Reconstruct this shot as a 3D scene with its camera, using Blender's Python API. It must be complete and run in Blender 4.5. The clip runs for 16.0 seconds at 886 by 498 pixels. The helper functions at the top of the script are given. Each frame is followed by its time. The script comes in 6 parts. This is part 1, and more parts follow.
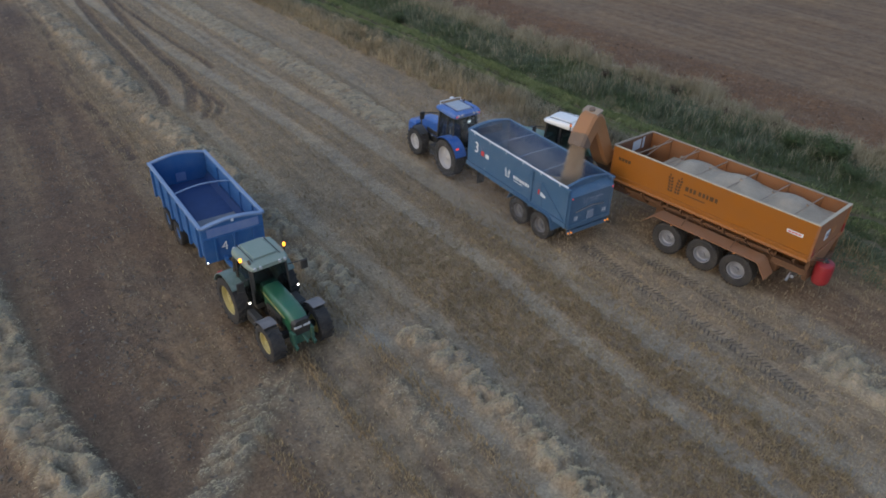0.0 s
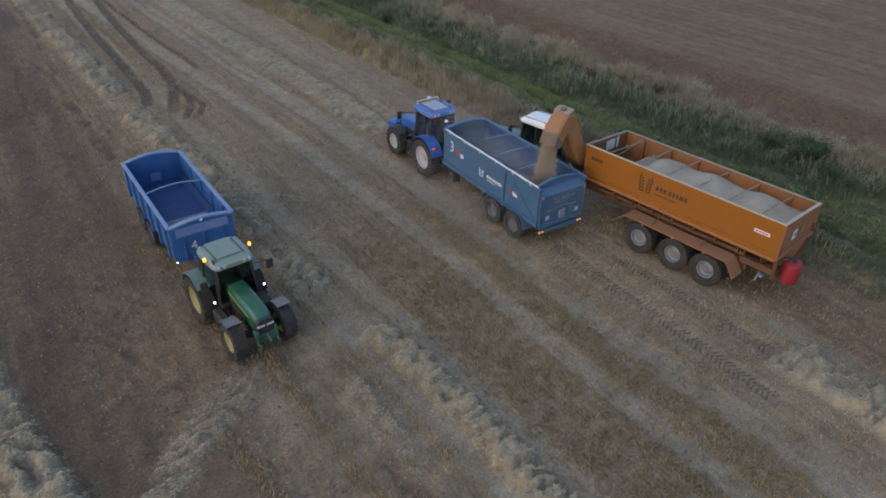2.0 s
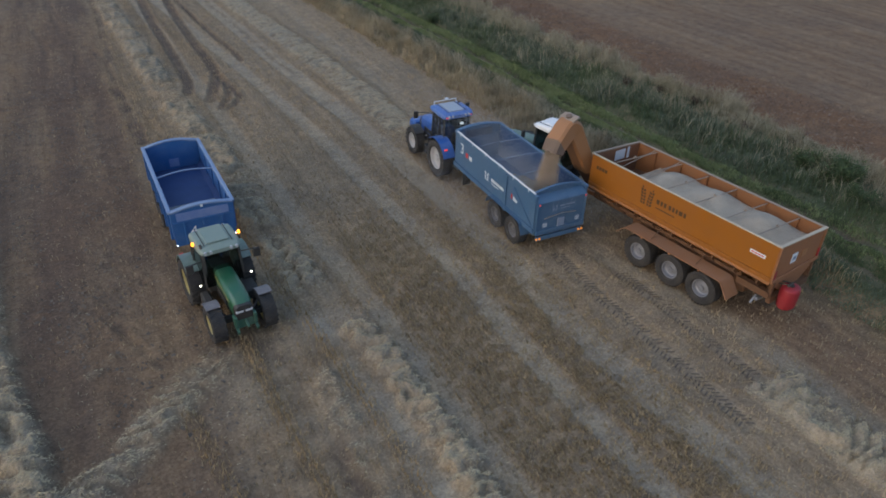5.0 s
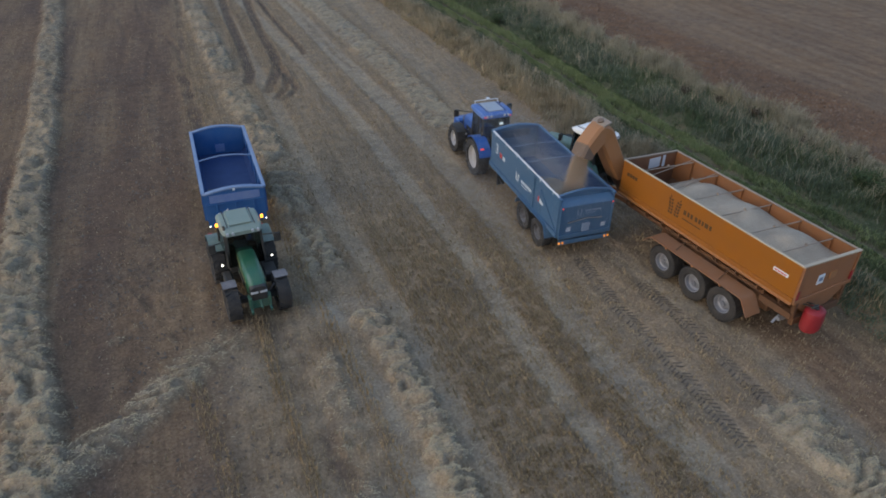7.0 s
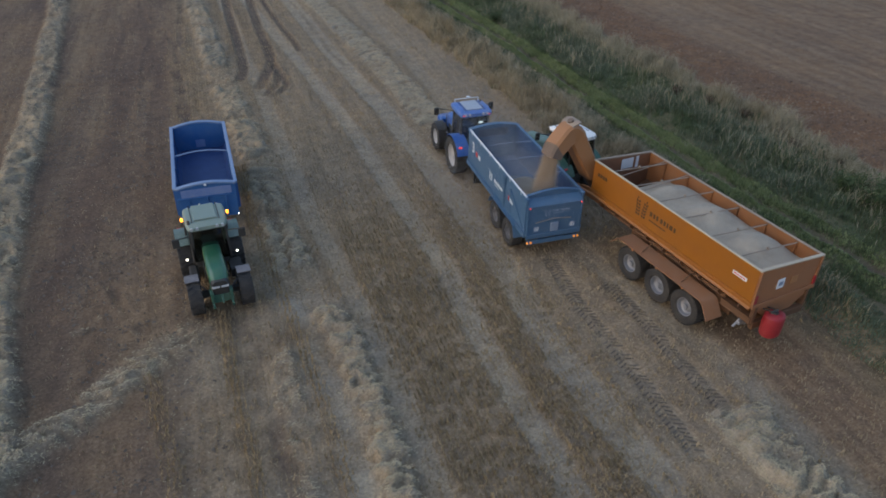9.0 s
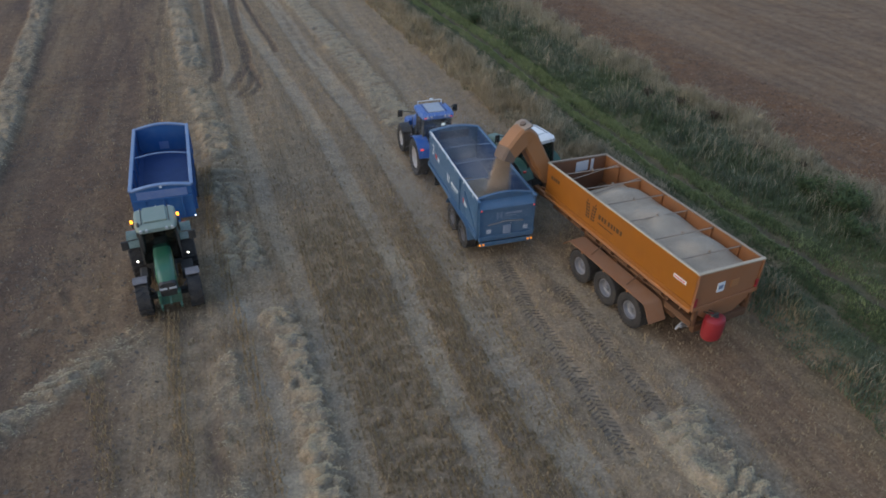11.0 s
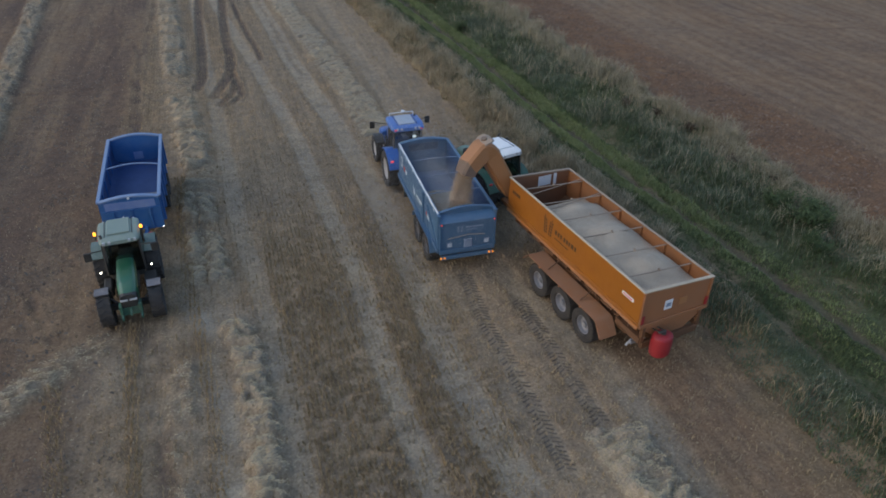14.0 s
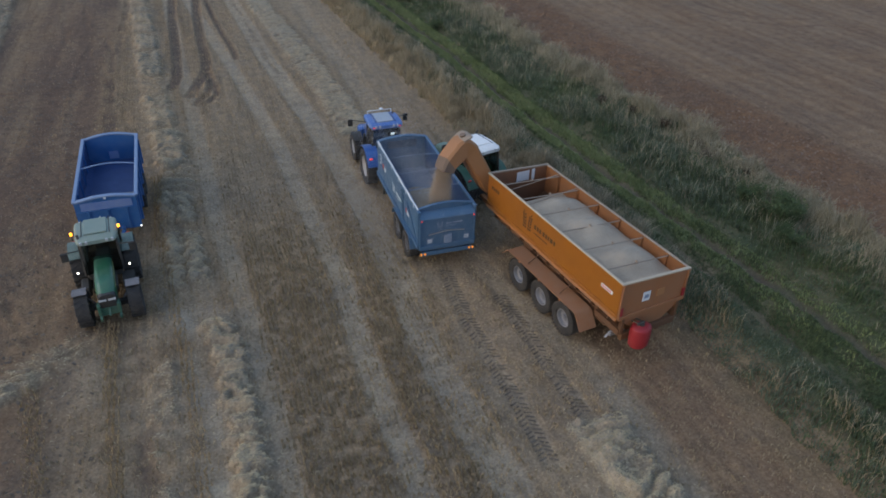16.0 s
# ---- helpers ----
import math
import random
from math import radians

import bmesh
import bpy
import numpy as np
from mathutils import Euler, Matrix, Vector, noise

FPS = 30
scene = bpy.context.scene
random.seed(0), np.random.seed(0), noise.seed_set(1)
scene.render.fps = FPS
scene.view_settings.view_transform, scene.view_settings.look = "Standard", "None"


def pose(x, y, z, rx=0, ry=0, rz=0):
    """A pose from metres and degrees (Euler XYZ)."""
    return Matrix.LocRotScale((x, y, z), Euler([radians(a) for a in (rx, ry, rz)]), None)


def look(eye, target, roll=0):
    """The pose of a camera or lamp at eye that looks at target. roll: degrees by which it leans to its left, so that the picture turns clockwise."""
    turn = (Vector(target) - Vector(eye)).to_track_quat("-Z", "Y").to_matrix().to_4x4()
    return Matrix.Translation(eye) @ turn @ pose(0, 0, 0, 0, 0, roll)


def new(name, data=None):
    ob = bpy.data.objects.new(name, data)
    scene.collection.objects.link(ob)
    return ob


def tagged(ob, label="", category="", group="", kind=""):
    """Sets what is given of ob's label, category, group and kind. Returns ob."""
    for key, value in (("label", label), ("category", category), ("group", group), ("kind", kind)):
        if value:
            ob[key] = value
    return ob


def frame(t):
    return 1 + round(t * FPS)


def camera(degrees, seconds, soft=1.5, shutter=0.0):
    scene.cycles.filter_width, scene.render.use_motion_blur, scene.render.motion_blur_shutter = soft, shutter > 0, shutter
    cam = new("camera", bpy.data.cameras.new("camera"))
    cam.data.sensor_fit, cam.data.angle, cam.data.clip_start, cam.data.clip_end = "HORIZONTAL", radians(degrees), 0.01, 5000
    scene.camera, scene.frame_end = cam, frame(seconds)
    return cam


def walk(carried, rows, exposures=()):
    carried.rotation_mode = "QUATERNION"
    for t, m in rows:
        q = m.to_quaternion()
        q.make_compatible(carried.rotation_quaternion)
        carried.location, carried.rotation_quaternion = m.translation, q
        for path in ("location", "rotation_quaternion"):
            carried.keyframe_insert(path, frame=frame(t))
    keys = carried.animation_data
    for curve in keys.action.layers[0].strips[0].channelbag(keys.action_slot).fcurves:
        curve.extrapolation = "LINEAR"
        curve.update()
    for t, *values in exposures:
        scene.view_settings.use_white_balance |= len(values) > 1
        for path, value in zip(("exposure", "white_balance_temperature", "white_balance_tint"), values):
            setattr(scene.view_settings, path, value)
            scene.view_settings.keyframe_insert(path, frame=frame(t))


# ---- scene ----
cam = camera(64.2, 16.0, soft=1.7)
PATH = [
    (0, (-19.091, -17.946, 16.332), (-18.114, -16.584, 15.242), 2.0),
    (0.5, (-18.831, -18.158, 16.344), (-17.861, -16.79, 15.253), 1.9),
    (1, (-18.572, -18.371, 16.369), (-17.604, -17.002, 15.278), 1.8),
    (1.5, (-18.251, -18.575, 16.398), (-17.286, -17.205, 15.305), 1.8),
    (2, (-17.939, -18.801, 16.426), (-16.975, -17.431, 15.333), 1.7),
    (2.5, (-17.563, -19.027, 16.448), (-16.605, -17.654, 15.355), 1.7),
    (3, (-17.178, -19.295, 16.501), (-16.232, -17.914, 15.407), 1.6),
    (3.5, (-16.76, -19.573, 16.539), (-15.83, -18.181, 15.446), 1.6),
    (4, (-16.346, -19.855, 16.539), (-15.456, -18.437, 15.445), 1.6),
    (4.2, (-16.173, -19.983, 16.544), (-15.299, -18.554, 15.451), 1.7),
    (6.3, (-14.03, -21.355, 16.568), (-13.361, -19.823, 15.471), 1.6),
    (6.5, (-13.864, -21.472, 16.575), (-13.212, -19.931, 15.479), 1.6),
    (7, (-13.362, -21.712, 16.593), (-12.76, -20.152, 15.496), 1.6),
    (7.5, (-12.806, -21.913, 16.609), (-12.249, -20.338, 15.509), 1.5),
    (8, (-12.277, -22.094, 16.632), (-11.727, -20.518, 15.53), 1.4),
    (8.5, (-11.775, -22.29, 16.676), (-11.227, -20.715, 15.573), 1.4),
    (9, (-11.288, -22.483, 16.713), (-10.743, -20.907, 15.608), 1.4),
    (11.5, (-8.81, -23.366, 16.989), (-8.282, -21.787, 15.88), 1.3),
    (12, (-8.443, -23.488, 17.024), (-7.918, -21.909, 15.914), 1.4),
    (12.5, (-8.146, -23.553, 17.27), (-7.625, -21.973, 16.16), 1.4),
    (13, (-7.896, -23.63, 17.589), (-7.377, -22.048, 16.48), 1.4),
    (13.5, (-7.629, -23.737, 17.7), (-7.114, -22.154, 16.591), 1.4),
    (14, (-7.402, -23.815, 17.668), (-6.892, -22.23, 16.56), 1.3),
    (14.5, (-7.253, -23.893, 17.633), (-6.737, -22.309, 16.526), 1.3),
    (15, (-7.261, -23.943, 17.599), (-6.713, -22.37, 16.492), 1.4),
    (15.5, (-7.416, -23.995, 17.584), (-6.844, -22.429, 16.478), 1.6),
    (16, (-7.586, -23.986, 17.616), (-7.015, -22.421, 16.509), 1.8),
]
walk(cam, [(t, look(eye, target, roll)) for t, eye, target, roll in PATH], [(0, 0.51), (16, 0.52)])

# ---- world and light ----
world = bpy.data.worlds.new("dusk_sky")
scene.world = world
world.use_nodes = True
wt = world.node_tree
wt.nodes.clear()
w_out = wt.nodes.new("ShaderNodeOutputWorld")
w_bg = wt.nodes.new("ShaderNodeBackground")
w_sky = wt.nodes.new("ShaderNodeTexSky")
w_sky.sky_type = "NISHITA"
w_sky.sun_disc = False
w_sky.sun_elevation = radians(16)
w_sky.sun_rotation = radians(250)
w_sky.air_density, w_sky.dust_density, w_sky.ozone_density = 1.0, 4.0, 1.5
w_mix = wt.nodes.new("ShaderNodeMix")
w_mix.data_type = "RGBA"
w_mix.inputs["Factor"].default_value = 0.55
w_mix.inputs["B"].default_value = (2.07, 3.15, 5.06, 1)
wt.links.new(w_sky.outputs["Color"], w_mix.inputs["A"])
wt.links.new(w_mix.outputs["Result"], w_bg.inputs["Color"])
wt.links.new(w_bg.outputs["Background"], w_out.inputs["Surface"])
w_bg.inputs["Strength"].default_value = 0.15
sun_data = bpy.data.lights.new("sun", "SUN")
sun_data.energy, sun_data.angle, sun_data.color = 0.45, radians(40), (0.97, 0.97, 1.0)
sun = new("sun", sun_data)
sun.matrix_world = look((-40, 20, 45), (0, 0, 0))

# ---- materials ----


def nodes_of(name):
    m = bpy.data.materials.new(name)
    m.use_nodes = True
    t = m.node_tree
    return m, t, t.nodes["Principled BSDF"], t.nodes, t.links


def add_noise(t, scale, detail=4.0, rough=0.6, vector=None):
    n = t.nodes.new("ShaderNodeTexNoise")
    n.inputs["Scale"].default_value, n.inputs["Detail"].default_value, n.inputs["Roughness"].default_value = scale, detail, rough
    if vector is None:
        c = t.nodes.new("ShaderNodeTexCoord")
        vector = c.outputs["Object"]
    t.links.new(vector, n.inputs["Vector"])
    return n


def add_ramp(t, value, stops):
    r = t.nodes.new("ShaderNodeValToRGB")
    e = r.color_ramp.elements
    e[0].position, e[0].color = stops[0][0], (*stops[0][1], 1)
    e[1].position, e[1].color = stops[-1][0], (*stops[-1][1], 1)
    for p, c in stops[1:-1]:
        k = e.new(p)
        k.color = (*c, 1)
    t.links.new(value, r.inputs["Fac"])
    return r.outputs["Color"]


def add_mix(t, fac, a, b, blend="MIX"):
    m = t.nodes.new("ShaderNodeMix")
    m.data_type, m.blend_type = "RGBA", blend
    for key, v in (("Factor", fac), ("A", a), ("B", b)):
        if isinstance(v, (int, float)):
            m.inputs[key].default_value = v
        elif isinstance(v, tuple):
            m.inputs[key].default_value = (*v, 1)
        else:
            t.links.new(v, m.inputs[key])
    return m.outputs["Result"]


def add_bump(t, bsdf, value, strength, distance):
    b = t.nodes.new("ShaderNodeBump")
    b.inputs["Strength"].default_value, b.inputs["Distance"].default_value = strength, distance
    t.links.new(value, b.inputs["Height"])
    t.links.new(b.outputs["Normal"], bsdf.inputs["Normal"])


def painted(name, color, rough=0.45, metal=0.0, dust=(0.30, 0.26, 0.20), amount=0.35, scale=2.2, coat=0.0):
    """Paint, plastic or metal with a film of field dust in blotches and fine specks."""
    m, t, b, ns, ln = nodes_of(name)
    big = add_noise(t, scale, 5, 0.65)
    fine = add_noise(t, 38, 3, 0.7)
    blot = add_ramp(t, big.outputs["Fac"], [(0.36, (0, 0, 0)), (0.72, (1, 1, 1))])
    speck = add_ramp(t, fine.outputs["Fac"], [(0.45, (0, 0, 0)), (0.75, (1, 1, 1))])
    both = add_mix(t, 0.45, blot, speck)
    k = ns.new("ShaderNodeMath")
    k.operation = "MULTIPLY"
    k.inputs[1].default_value = amount
    ln.new(both, k.inputs[0])
    col = add_mix(t, k.outputs[0], color, dust)
    ln.new(col, b.inputs["Base Color"])
    r = ns.new("ShaderNodeMapRange")
    r.inputs["To Min"].default_value, r.inputs["To Max"].default_value = rough, min(0.95, rough + 0.4)
    ln.new(both, r.inputs["Value"])
    ln.new(r.outputs["Result"], b.inputs["Roughness"])
    b.inputs["Metallic"].default_value = metal
    b.inputs["Coat Weight"].default_value = coat
    add_bump(t, b, big.outputs["Fac"], 0.15, 0.01)
    return m


def glowing(name, color, power):
    m, t, b, ns, ln = nodes_of(name)
    b.inputs["Base Color"].default_value = (*color, 1)
    b.inputs["Emission Color"].default_value = (*color, 1)
    b.inputs["Emission Strength"].default_value = power
    b.inputs["Roughness"].default_value = 0.25
    return m


def glassy(name, tint, rough=0.05):
    m, t, b, ns, ln = nodes_of(name)
    b.inputs["Base Color"].default_value = (*tint, 1)
    b.inputs["Transmission Weight"].default_value = 1.0
    b.inputs["Roughness"].default_value = rough
    b.inputs["IOR"].default_value = 1.30
    b.inputs["Specular IOR Level"].default_value = 0.6
    return m


def stalks(name, stops, rough=0.8):
    """Straw, stubble or grass: each stalk takes its own shade."""
    m, t, b, ns, ln = nodes_of(name)
    g = ns.new("ShaderNodeNewGeometry")
    patch = add_noise(t, 0.35, 4, 0.6)
    v = ns.new("ShaderNodeMath")
    v.operation = "MULTIPLY_ADD"
    v.inputs[1].default_value = 0.55
    ln.new(g.outputs["Random Per Island"], v.inputs[0])
    w = ns.new("ShaderNodeMath")
    w.operation = "MULTIPLY_ADD"
    w.inputs[1].default_value, w.inputs[2].default_value = 0.95, -0.24
    ln.new(patch.outputs["Fac"], w.inputs[0])
    ln.new(w.outputs[0], v.inputs[2])
    ln.new(add_ramp(t, v.outputs[0], stops), b.inputs["Base Color"])
    b.inputs["Roughness"].default_value = rough
    b.inputs["Specular IOR Level"].default_value = 0.2
    return m


def grainy(name, low, high, scale=60.0):
    m, t, b, ns, ln = nodes_of(name)
    n = add_noise(t, scale, 3, 0.8)
    big = add_noise(t, 1.3, 4, 0.6)
    c = add_ramp(t, n.outputs["Fac"], [(0.3, low), (0.7, high)])
    c2 = add_ramp(t, big.outputs["Fac"], [(0.3, (0.8, 0.8, 0.8)), (0.7, (1.1, 1.08, 1.05))])
    ln.new(add_mix(t, 1.0, c, c2, "MULTIPLY"), b.inputs["Base Color"])
    b.inputs["Roughness"].default_value = 0.85
    add_bump(t, b, n.outputs["Fac"], 0.6, 0.02)
    return m


def field_ground():
    """Harvested earth: stubble, straw litter, bare soil and grass, mixed by the cover stored on the sheet."""
    m, t, b, ns, ln = nodes_of("field_ground")
    a = ns.new("ShaderNodeAttribute")
    a.attribute_name = "cover"
    sep = ns.new("ShaderNodeSeparateColor")
    ln.new(a.outputs["Color"], sep.inputs["Color"])
    fine = add_noise(t, 9.0, 6, 0.75)
    mid = add_noise(t, 1.6, 5, 0.65)
    wide = add_noise(t, 0.16, 4, 0.6)
    stub = add_ramp(t, fine.outputs["Fac"], [(0.28, (0.120, 0.086, 0.056)), (0.5, (0.218, 0.161, 0.105)), (0.74, (0.325, 0.252, 0.174))])
    tint = add_ramp(t, mid.outputs["Fac"], [(0.3, (0.78, 0.76, 0.75)), (0.7, (1.18, 1.12, 1.02))])
    tint2 = add_ramp(t, wide.outputs["Fac"], [(0.3, (0.88, 0.9, 0.95)), (0.7, (1.1, 1.06, 1.0))])
    straw = add_ramp(t, fine.outputs["Fac"], [(0.25, (0.185, 0.155, 0.115)), (0.5, (0.32, 0.282, 0.222)), (0.75, (0.44, 0.395, 0.315))])
    soil = add_ramp(t, fine.outputs["Fac"], [(0.25, (0.050, 0.038, 0.034)), (0.55, (0.095, 0.073, 0.064)), (0.8, (0.165, 0.131, 0.112))])
    green = add_ramp(t, fine.outputs["Fac"], [(0.25, (0.040, 0.050, 0.026)), (0.55, (0.075, 0.090, 0.045)), (0.8, (0.13, 0.14, 0.08))])
    red = add_ramp(t, fine.outputs["Fac"], [(0.25, (0.078, 0.047, 0.029)), (0.55, (0.182, 0.108, 0.065)), (0.8, (0.312, 0.205, 0.136))])
    co = ns.new("ShaderNodeTexCoord")
    mp = ns.new("ShaderNodeMapping")
    mp.inputs["Scale"].default_value = (1.0, 0.05, 1.0)
    ln.new(co.outputs["Object"], mp.inputs["Vector"])
    drill = add_noise(t, 3.4, 5, 0.7, mp.outputs["Vector"])
    lines = add_ramp(t, drill.outputs["Fac"], [(0.3, (0.70, 0.68, 0.66)), (0.5, (1.0, 0.99, 0.98)), (0.7, (1.28, 1.26, 1.24))])
    stub = add_mix(t, 1.0, stub, lines, "MULTIPLY")
    c = add_mix(t, sep.outputs[0], stub, straw)
    c = add_mix(t, sep.outputs[1], c, soil)
    c = add_mix(t, a.outputs["Alpha"], c, red)
    c = add_mix(t, 1.0, c, tint, "MULTIPLY")
    c = add_mix(t, 1.0, c, tint2, "MULTIPLY")
    c = add_mix(t, sep.outputs[2], c, green)
    ln.new(c, b.inputs["Base Color"])
    b.inputs["Roughness"].default_value = 0.92
    b.inputs["Specular IOR Level"].default_value = 0.15
    add_bump(t, b, fine.outputs["Fac"], 0.9, 0.06)
    return m


GROUND = field_ground()
STUBBLE = stalks("stubble_stalks", [(0.0, (0.222, 0.165, 0.094)), (0.4, (0.305, 0.233, 0.140)), (0.75, (0.345, 0.270, 0.168)), (1.0, (0.395, 0.314, 0.204))])
STUBBLE_AMBER = stalks("amber_stubble", [(0.0, (0.22, 0.150, 0.075)), (0.5, (0.34, 0.245, 0.13)), (1.0, (0.44, 0.335, 0.20))])
STRAW = stalks("pale_straw", [(0.0, (0.27, 0.214, 0.128)), (0.45, (0.405, 0.330, 0.205)), (1.0, (0.495, 0.414, 0.268))])
GRASS = stalks("verge_grass", [(0.0, (0.045, 0.065, 0.030)), (0.5, (0.082, 0.112, 0.053)), (1.0, (0.130, 0.165, 0.085))])
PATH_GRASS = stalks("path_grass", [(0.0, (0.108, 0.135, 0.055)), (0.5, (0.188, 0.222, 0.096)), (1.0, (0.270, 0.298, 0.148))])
DRY_GRASS = stalks("dry_grass", [(0.0, (0.165, 0.145, 0.096)), (0.5, (0.295, 0.260, 0.182)), (1.0, (0.46, 0.415, 0.305))])
GREY_GRASS = stalks("grey_green_grass", [(0.0, (0.055, 0.078, 0.050)), (0.5, (0.100, 0.128, 0.085)), (1.0, (0.158, 0.188, 0.130))])
AMBER_GRASS = stalks("amber_dry_grass", [(0.0, (0.185, 0.142, 0.086)), (0.5, (0.31, 0.25, 0.16)), (1.0, (0.45, 0.38, 0.26))])
WEED = stalks("dark_weed", [(0.0, (0.03, 0.022, 0.015)), (0.5, (0.07, 0.045, 0.03)), (1.0, (0.12, 0.08, 0.05))])
CLODS = stalks("red_brown_clods", [(0.0, (0.075, 0.048, 0.033)), (0.5, (0.15, 0.096, 0.064)), (1.0, (0.255, 0.175, 0.12))])
WEED_SOIL = stalks("pressed_soil", [(0.0, (0.085, 0.066, 0.050)), (0.5, (0.125, 0.098, 0.075)), (1.0, (0.18, 0.145, 0.112))])
BUSH = stalks("bush_leaves", [(0.0, (0.026, 0.040, 0.015)), (0.5, (0.057, 0.080, 0.030)), (1.0, (0.105, 0.135, 0.058))])
DUST = grainy("pale_dust", (0.49, 0.51, 0.54), (0.60, 0.63, 0.66))
GRAIN_PALE = grainy("pale_wheat_grain", (0.285, 0.228, 0.165), (0.455, 0.380, 0.295))
GRAIN_FALL = grainy("falling_wheat", (0.36, 0.26, 0.17), (0.58, 0.45, 0.32))
CHAFF = grainy("grey_chaff", (0.15, 0.165, 0.20), (0.26, 0.275, 0.31))
GRAIN = grainy("wheat_grain", (0.27, 0.19, 0.115), (0.45, 0.345, 0.23))
RUBBER = painted("tyre_rubber", (0.016, 0.016, 0.017), 0.8, dust=(0.115, 0.095, 0.075), amount=0.6, scale=3.0)
BLACK = painted("black_parts", (0.012, 0.012, 0.013), 0.5, amount=0.22)
DARK_STEEL = painted("dark_steel", (0.045, 0.042, 0.04), 0.6, 0.3, amount=0.5)
STEEL = painted("bare_steel", (0.38, 0.38, 0.40), 0.4, 0.8, amount=0.35)
GREEN = painted("green_paint", (0.010, 0.092, 0.042), 0.3, amount=0.16, coat=0.4)
GREEN_ROOF = painted("pale_green_roof", (0.17, 0.225, 0.185), 0.45, amount=0.5, dust=(0.33, 0.345, 0.32))
GUARD_GREEN = painted("dusty_green_guard", (0.075, 0.125, 0.100), 0.5, amount=0.65, dust=(0.34, 0.37, 0.36))
GREEN_DULL = painted("dull_green_paint", (0.016, 0.085, 0.055), 0.45, amount=0.3)
GREEN_PALE = painted("dusty_pale_green_paint", (0.085, 0.155, 0.115), 0.45, amount=0.55, dust=(0.30, 0.34, 0.30))
YELLOW = painted("yellow_paint", (0.40, 0.34, 0.12), 0.5, amount=0.6)
FENDER_GREY = painted("dusty_fender", (0.10, 0.095, 0.10), 0.6, amount=0.7, dust=(0.34, 0.31, 0.30))
T_BLUE = painted("bright_blue_paint", (0.012, 0.085, 0.33), 0.32, amount=0.16, coat=0.4)
T_BLUE_ROOF = painted("blue_roof", (0.028, 0.11, 0.36), 0.35, amount=0.32, dust=(0.45, 0.47, 0.5))
WHEEL_GREY = painted("silver_wheel_paint", (0.46, 0.45, 0.45), 0.5, 0.1, amount=0.5)
TRAILER_RIM = painted("grimy_trailer_rim", (0.13, 0.13, 0.14), 0.6, 0.2, amount=0.6, dust=(0.16, 0.14, 0.12))
BIN_RIM = painted("dull_silver_rim", (0.24, 0.25, 0.28), 0.45, 0.4, amount=0.45, dust=(0.18, 0.16, 0.15))
OLD_BLUE = painted("royal_blue_trailer_paint", (0.014, 0.098, 0.285), 0.4, amount=0.22, dust=(0.30, 0.32, 0.36))
# Darker copy of the trailer blue; carries the shade inside the open body.
OLD_BLUE_INNER = painted("shaded_blue_inside", (0.010, 0.040, 0.145), 0.5, amount=0.3, dust=(0.10, 0.12, 0.15))
# Rails paler than the walls: sky light on top is put into the paint.
OLD_BLUE_RAIL = painted("skylit_blue_rail", (0.14, 0.215, 0.36), 0.5, amount=0.55, dust=(0.34, 0.38, 0.46))
OLD_BLUE_PANE = painted("faded_blue_panel", (0.12, 0.19, 0.40), 0.4, amount=0.45, dust=(0.34, 0.38, 0.46))
SLATE_BLUE = painted("slate_blue_trailer_paint", (0.033, 0.096, 0.185), 0.38, amount=0.28, dust=(0.26, 0.28, 0.30))
# Slate blue again, darkened for the shade between the trailer walls.
SLATE_INNER = painted("shaded_slate_inside", (0.012, 0.052, 0.150), 0.5, amount=0.32, dust=(0.14, 0.17, 0.22))
ORANGE = painted("orange_paint", (0.275, 0.092, 0.006), 0.36, amount=0.20, dust=(0.28, 0.15, 0.065))
ORANGE_INNER = painted("scoured_orange_inside", (0.19, 0.078, 0.036), 0.55, amount=0.6, dust=(0.145, 0.092, 0.060))
ORANGE_REAR = painted("dust_caked_orange", (0.26, 0.105, 0.040), 0.6, amount=0.65, dust=(0.25, 0.15, 0.09))
ORANGE_DULL = painted("dusty_orange_paint", (0.24, 0.088, 0.026), 0.55, amount=0.55, dust=(0.24, 0.145, 0.082))
ORANGE_DUSTY = painted("dusty_brown_fender", (0.26, 0.115, 0.05), 0.65, amount=0.75, dust=(0.27, 0.17, 0.115))
# Orange darkened with the shade that falls beneath the bin.
SHADED_UNDERFRAME = painted("shaded_orange_underframe", (0.120, 0.052, 0.020), 0.7, amount=0.6, dust=(0.085, 0.060, 0.042))
SPOUT_PALE = painted("dusty_steel_plate", (0.25, 0.19, 0.14), 0.6, amount=0.6, dust=(0.36, 0.30, 0.24))
TAN = painted("tan_auger_paint", (0.31, 0.138, 0.050), 0.5, amount=0.40, dust=(0.34, 0.20, 0.12))
SPOUT_GREY = painted("grey_rubber_spout", (0.13, 0.092, 0.068), 0.75, amount=0.6, dust=(0.26, 0.18, 0.125))
RAIL_DULL = painted("dull_brown_rail", (0.27, 0.20, 0.145), 0.55, 0.2, amount=0.5, dust=(0.40, 0.36, 0.30))
RAIL_PALE = painted("worn_pale_rail", (0.40, 0.32, 0.23), 0.6, amount=0.6, dust=(0.55, 0.48, 0.36), scale=5)
SHEET = painted("rolled_white_sheet", (0.55, 0.57, 0.60), 0.55, amount=0.35, dust=(0.30, 0.34, 0.40), scale=4)
WHITE = painted("white_paint", (0.74, 0.74, 0.73), 0.4, amount=0.25)
RED = painted("red_plastic", (0.255, 0.009, 0.016), 0.4, amount=0.14)
DECAL_DARK = painted("dark_decal", (0.06, 0.025, 0.008), 0.5, amount=0.15)
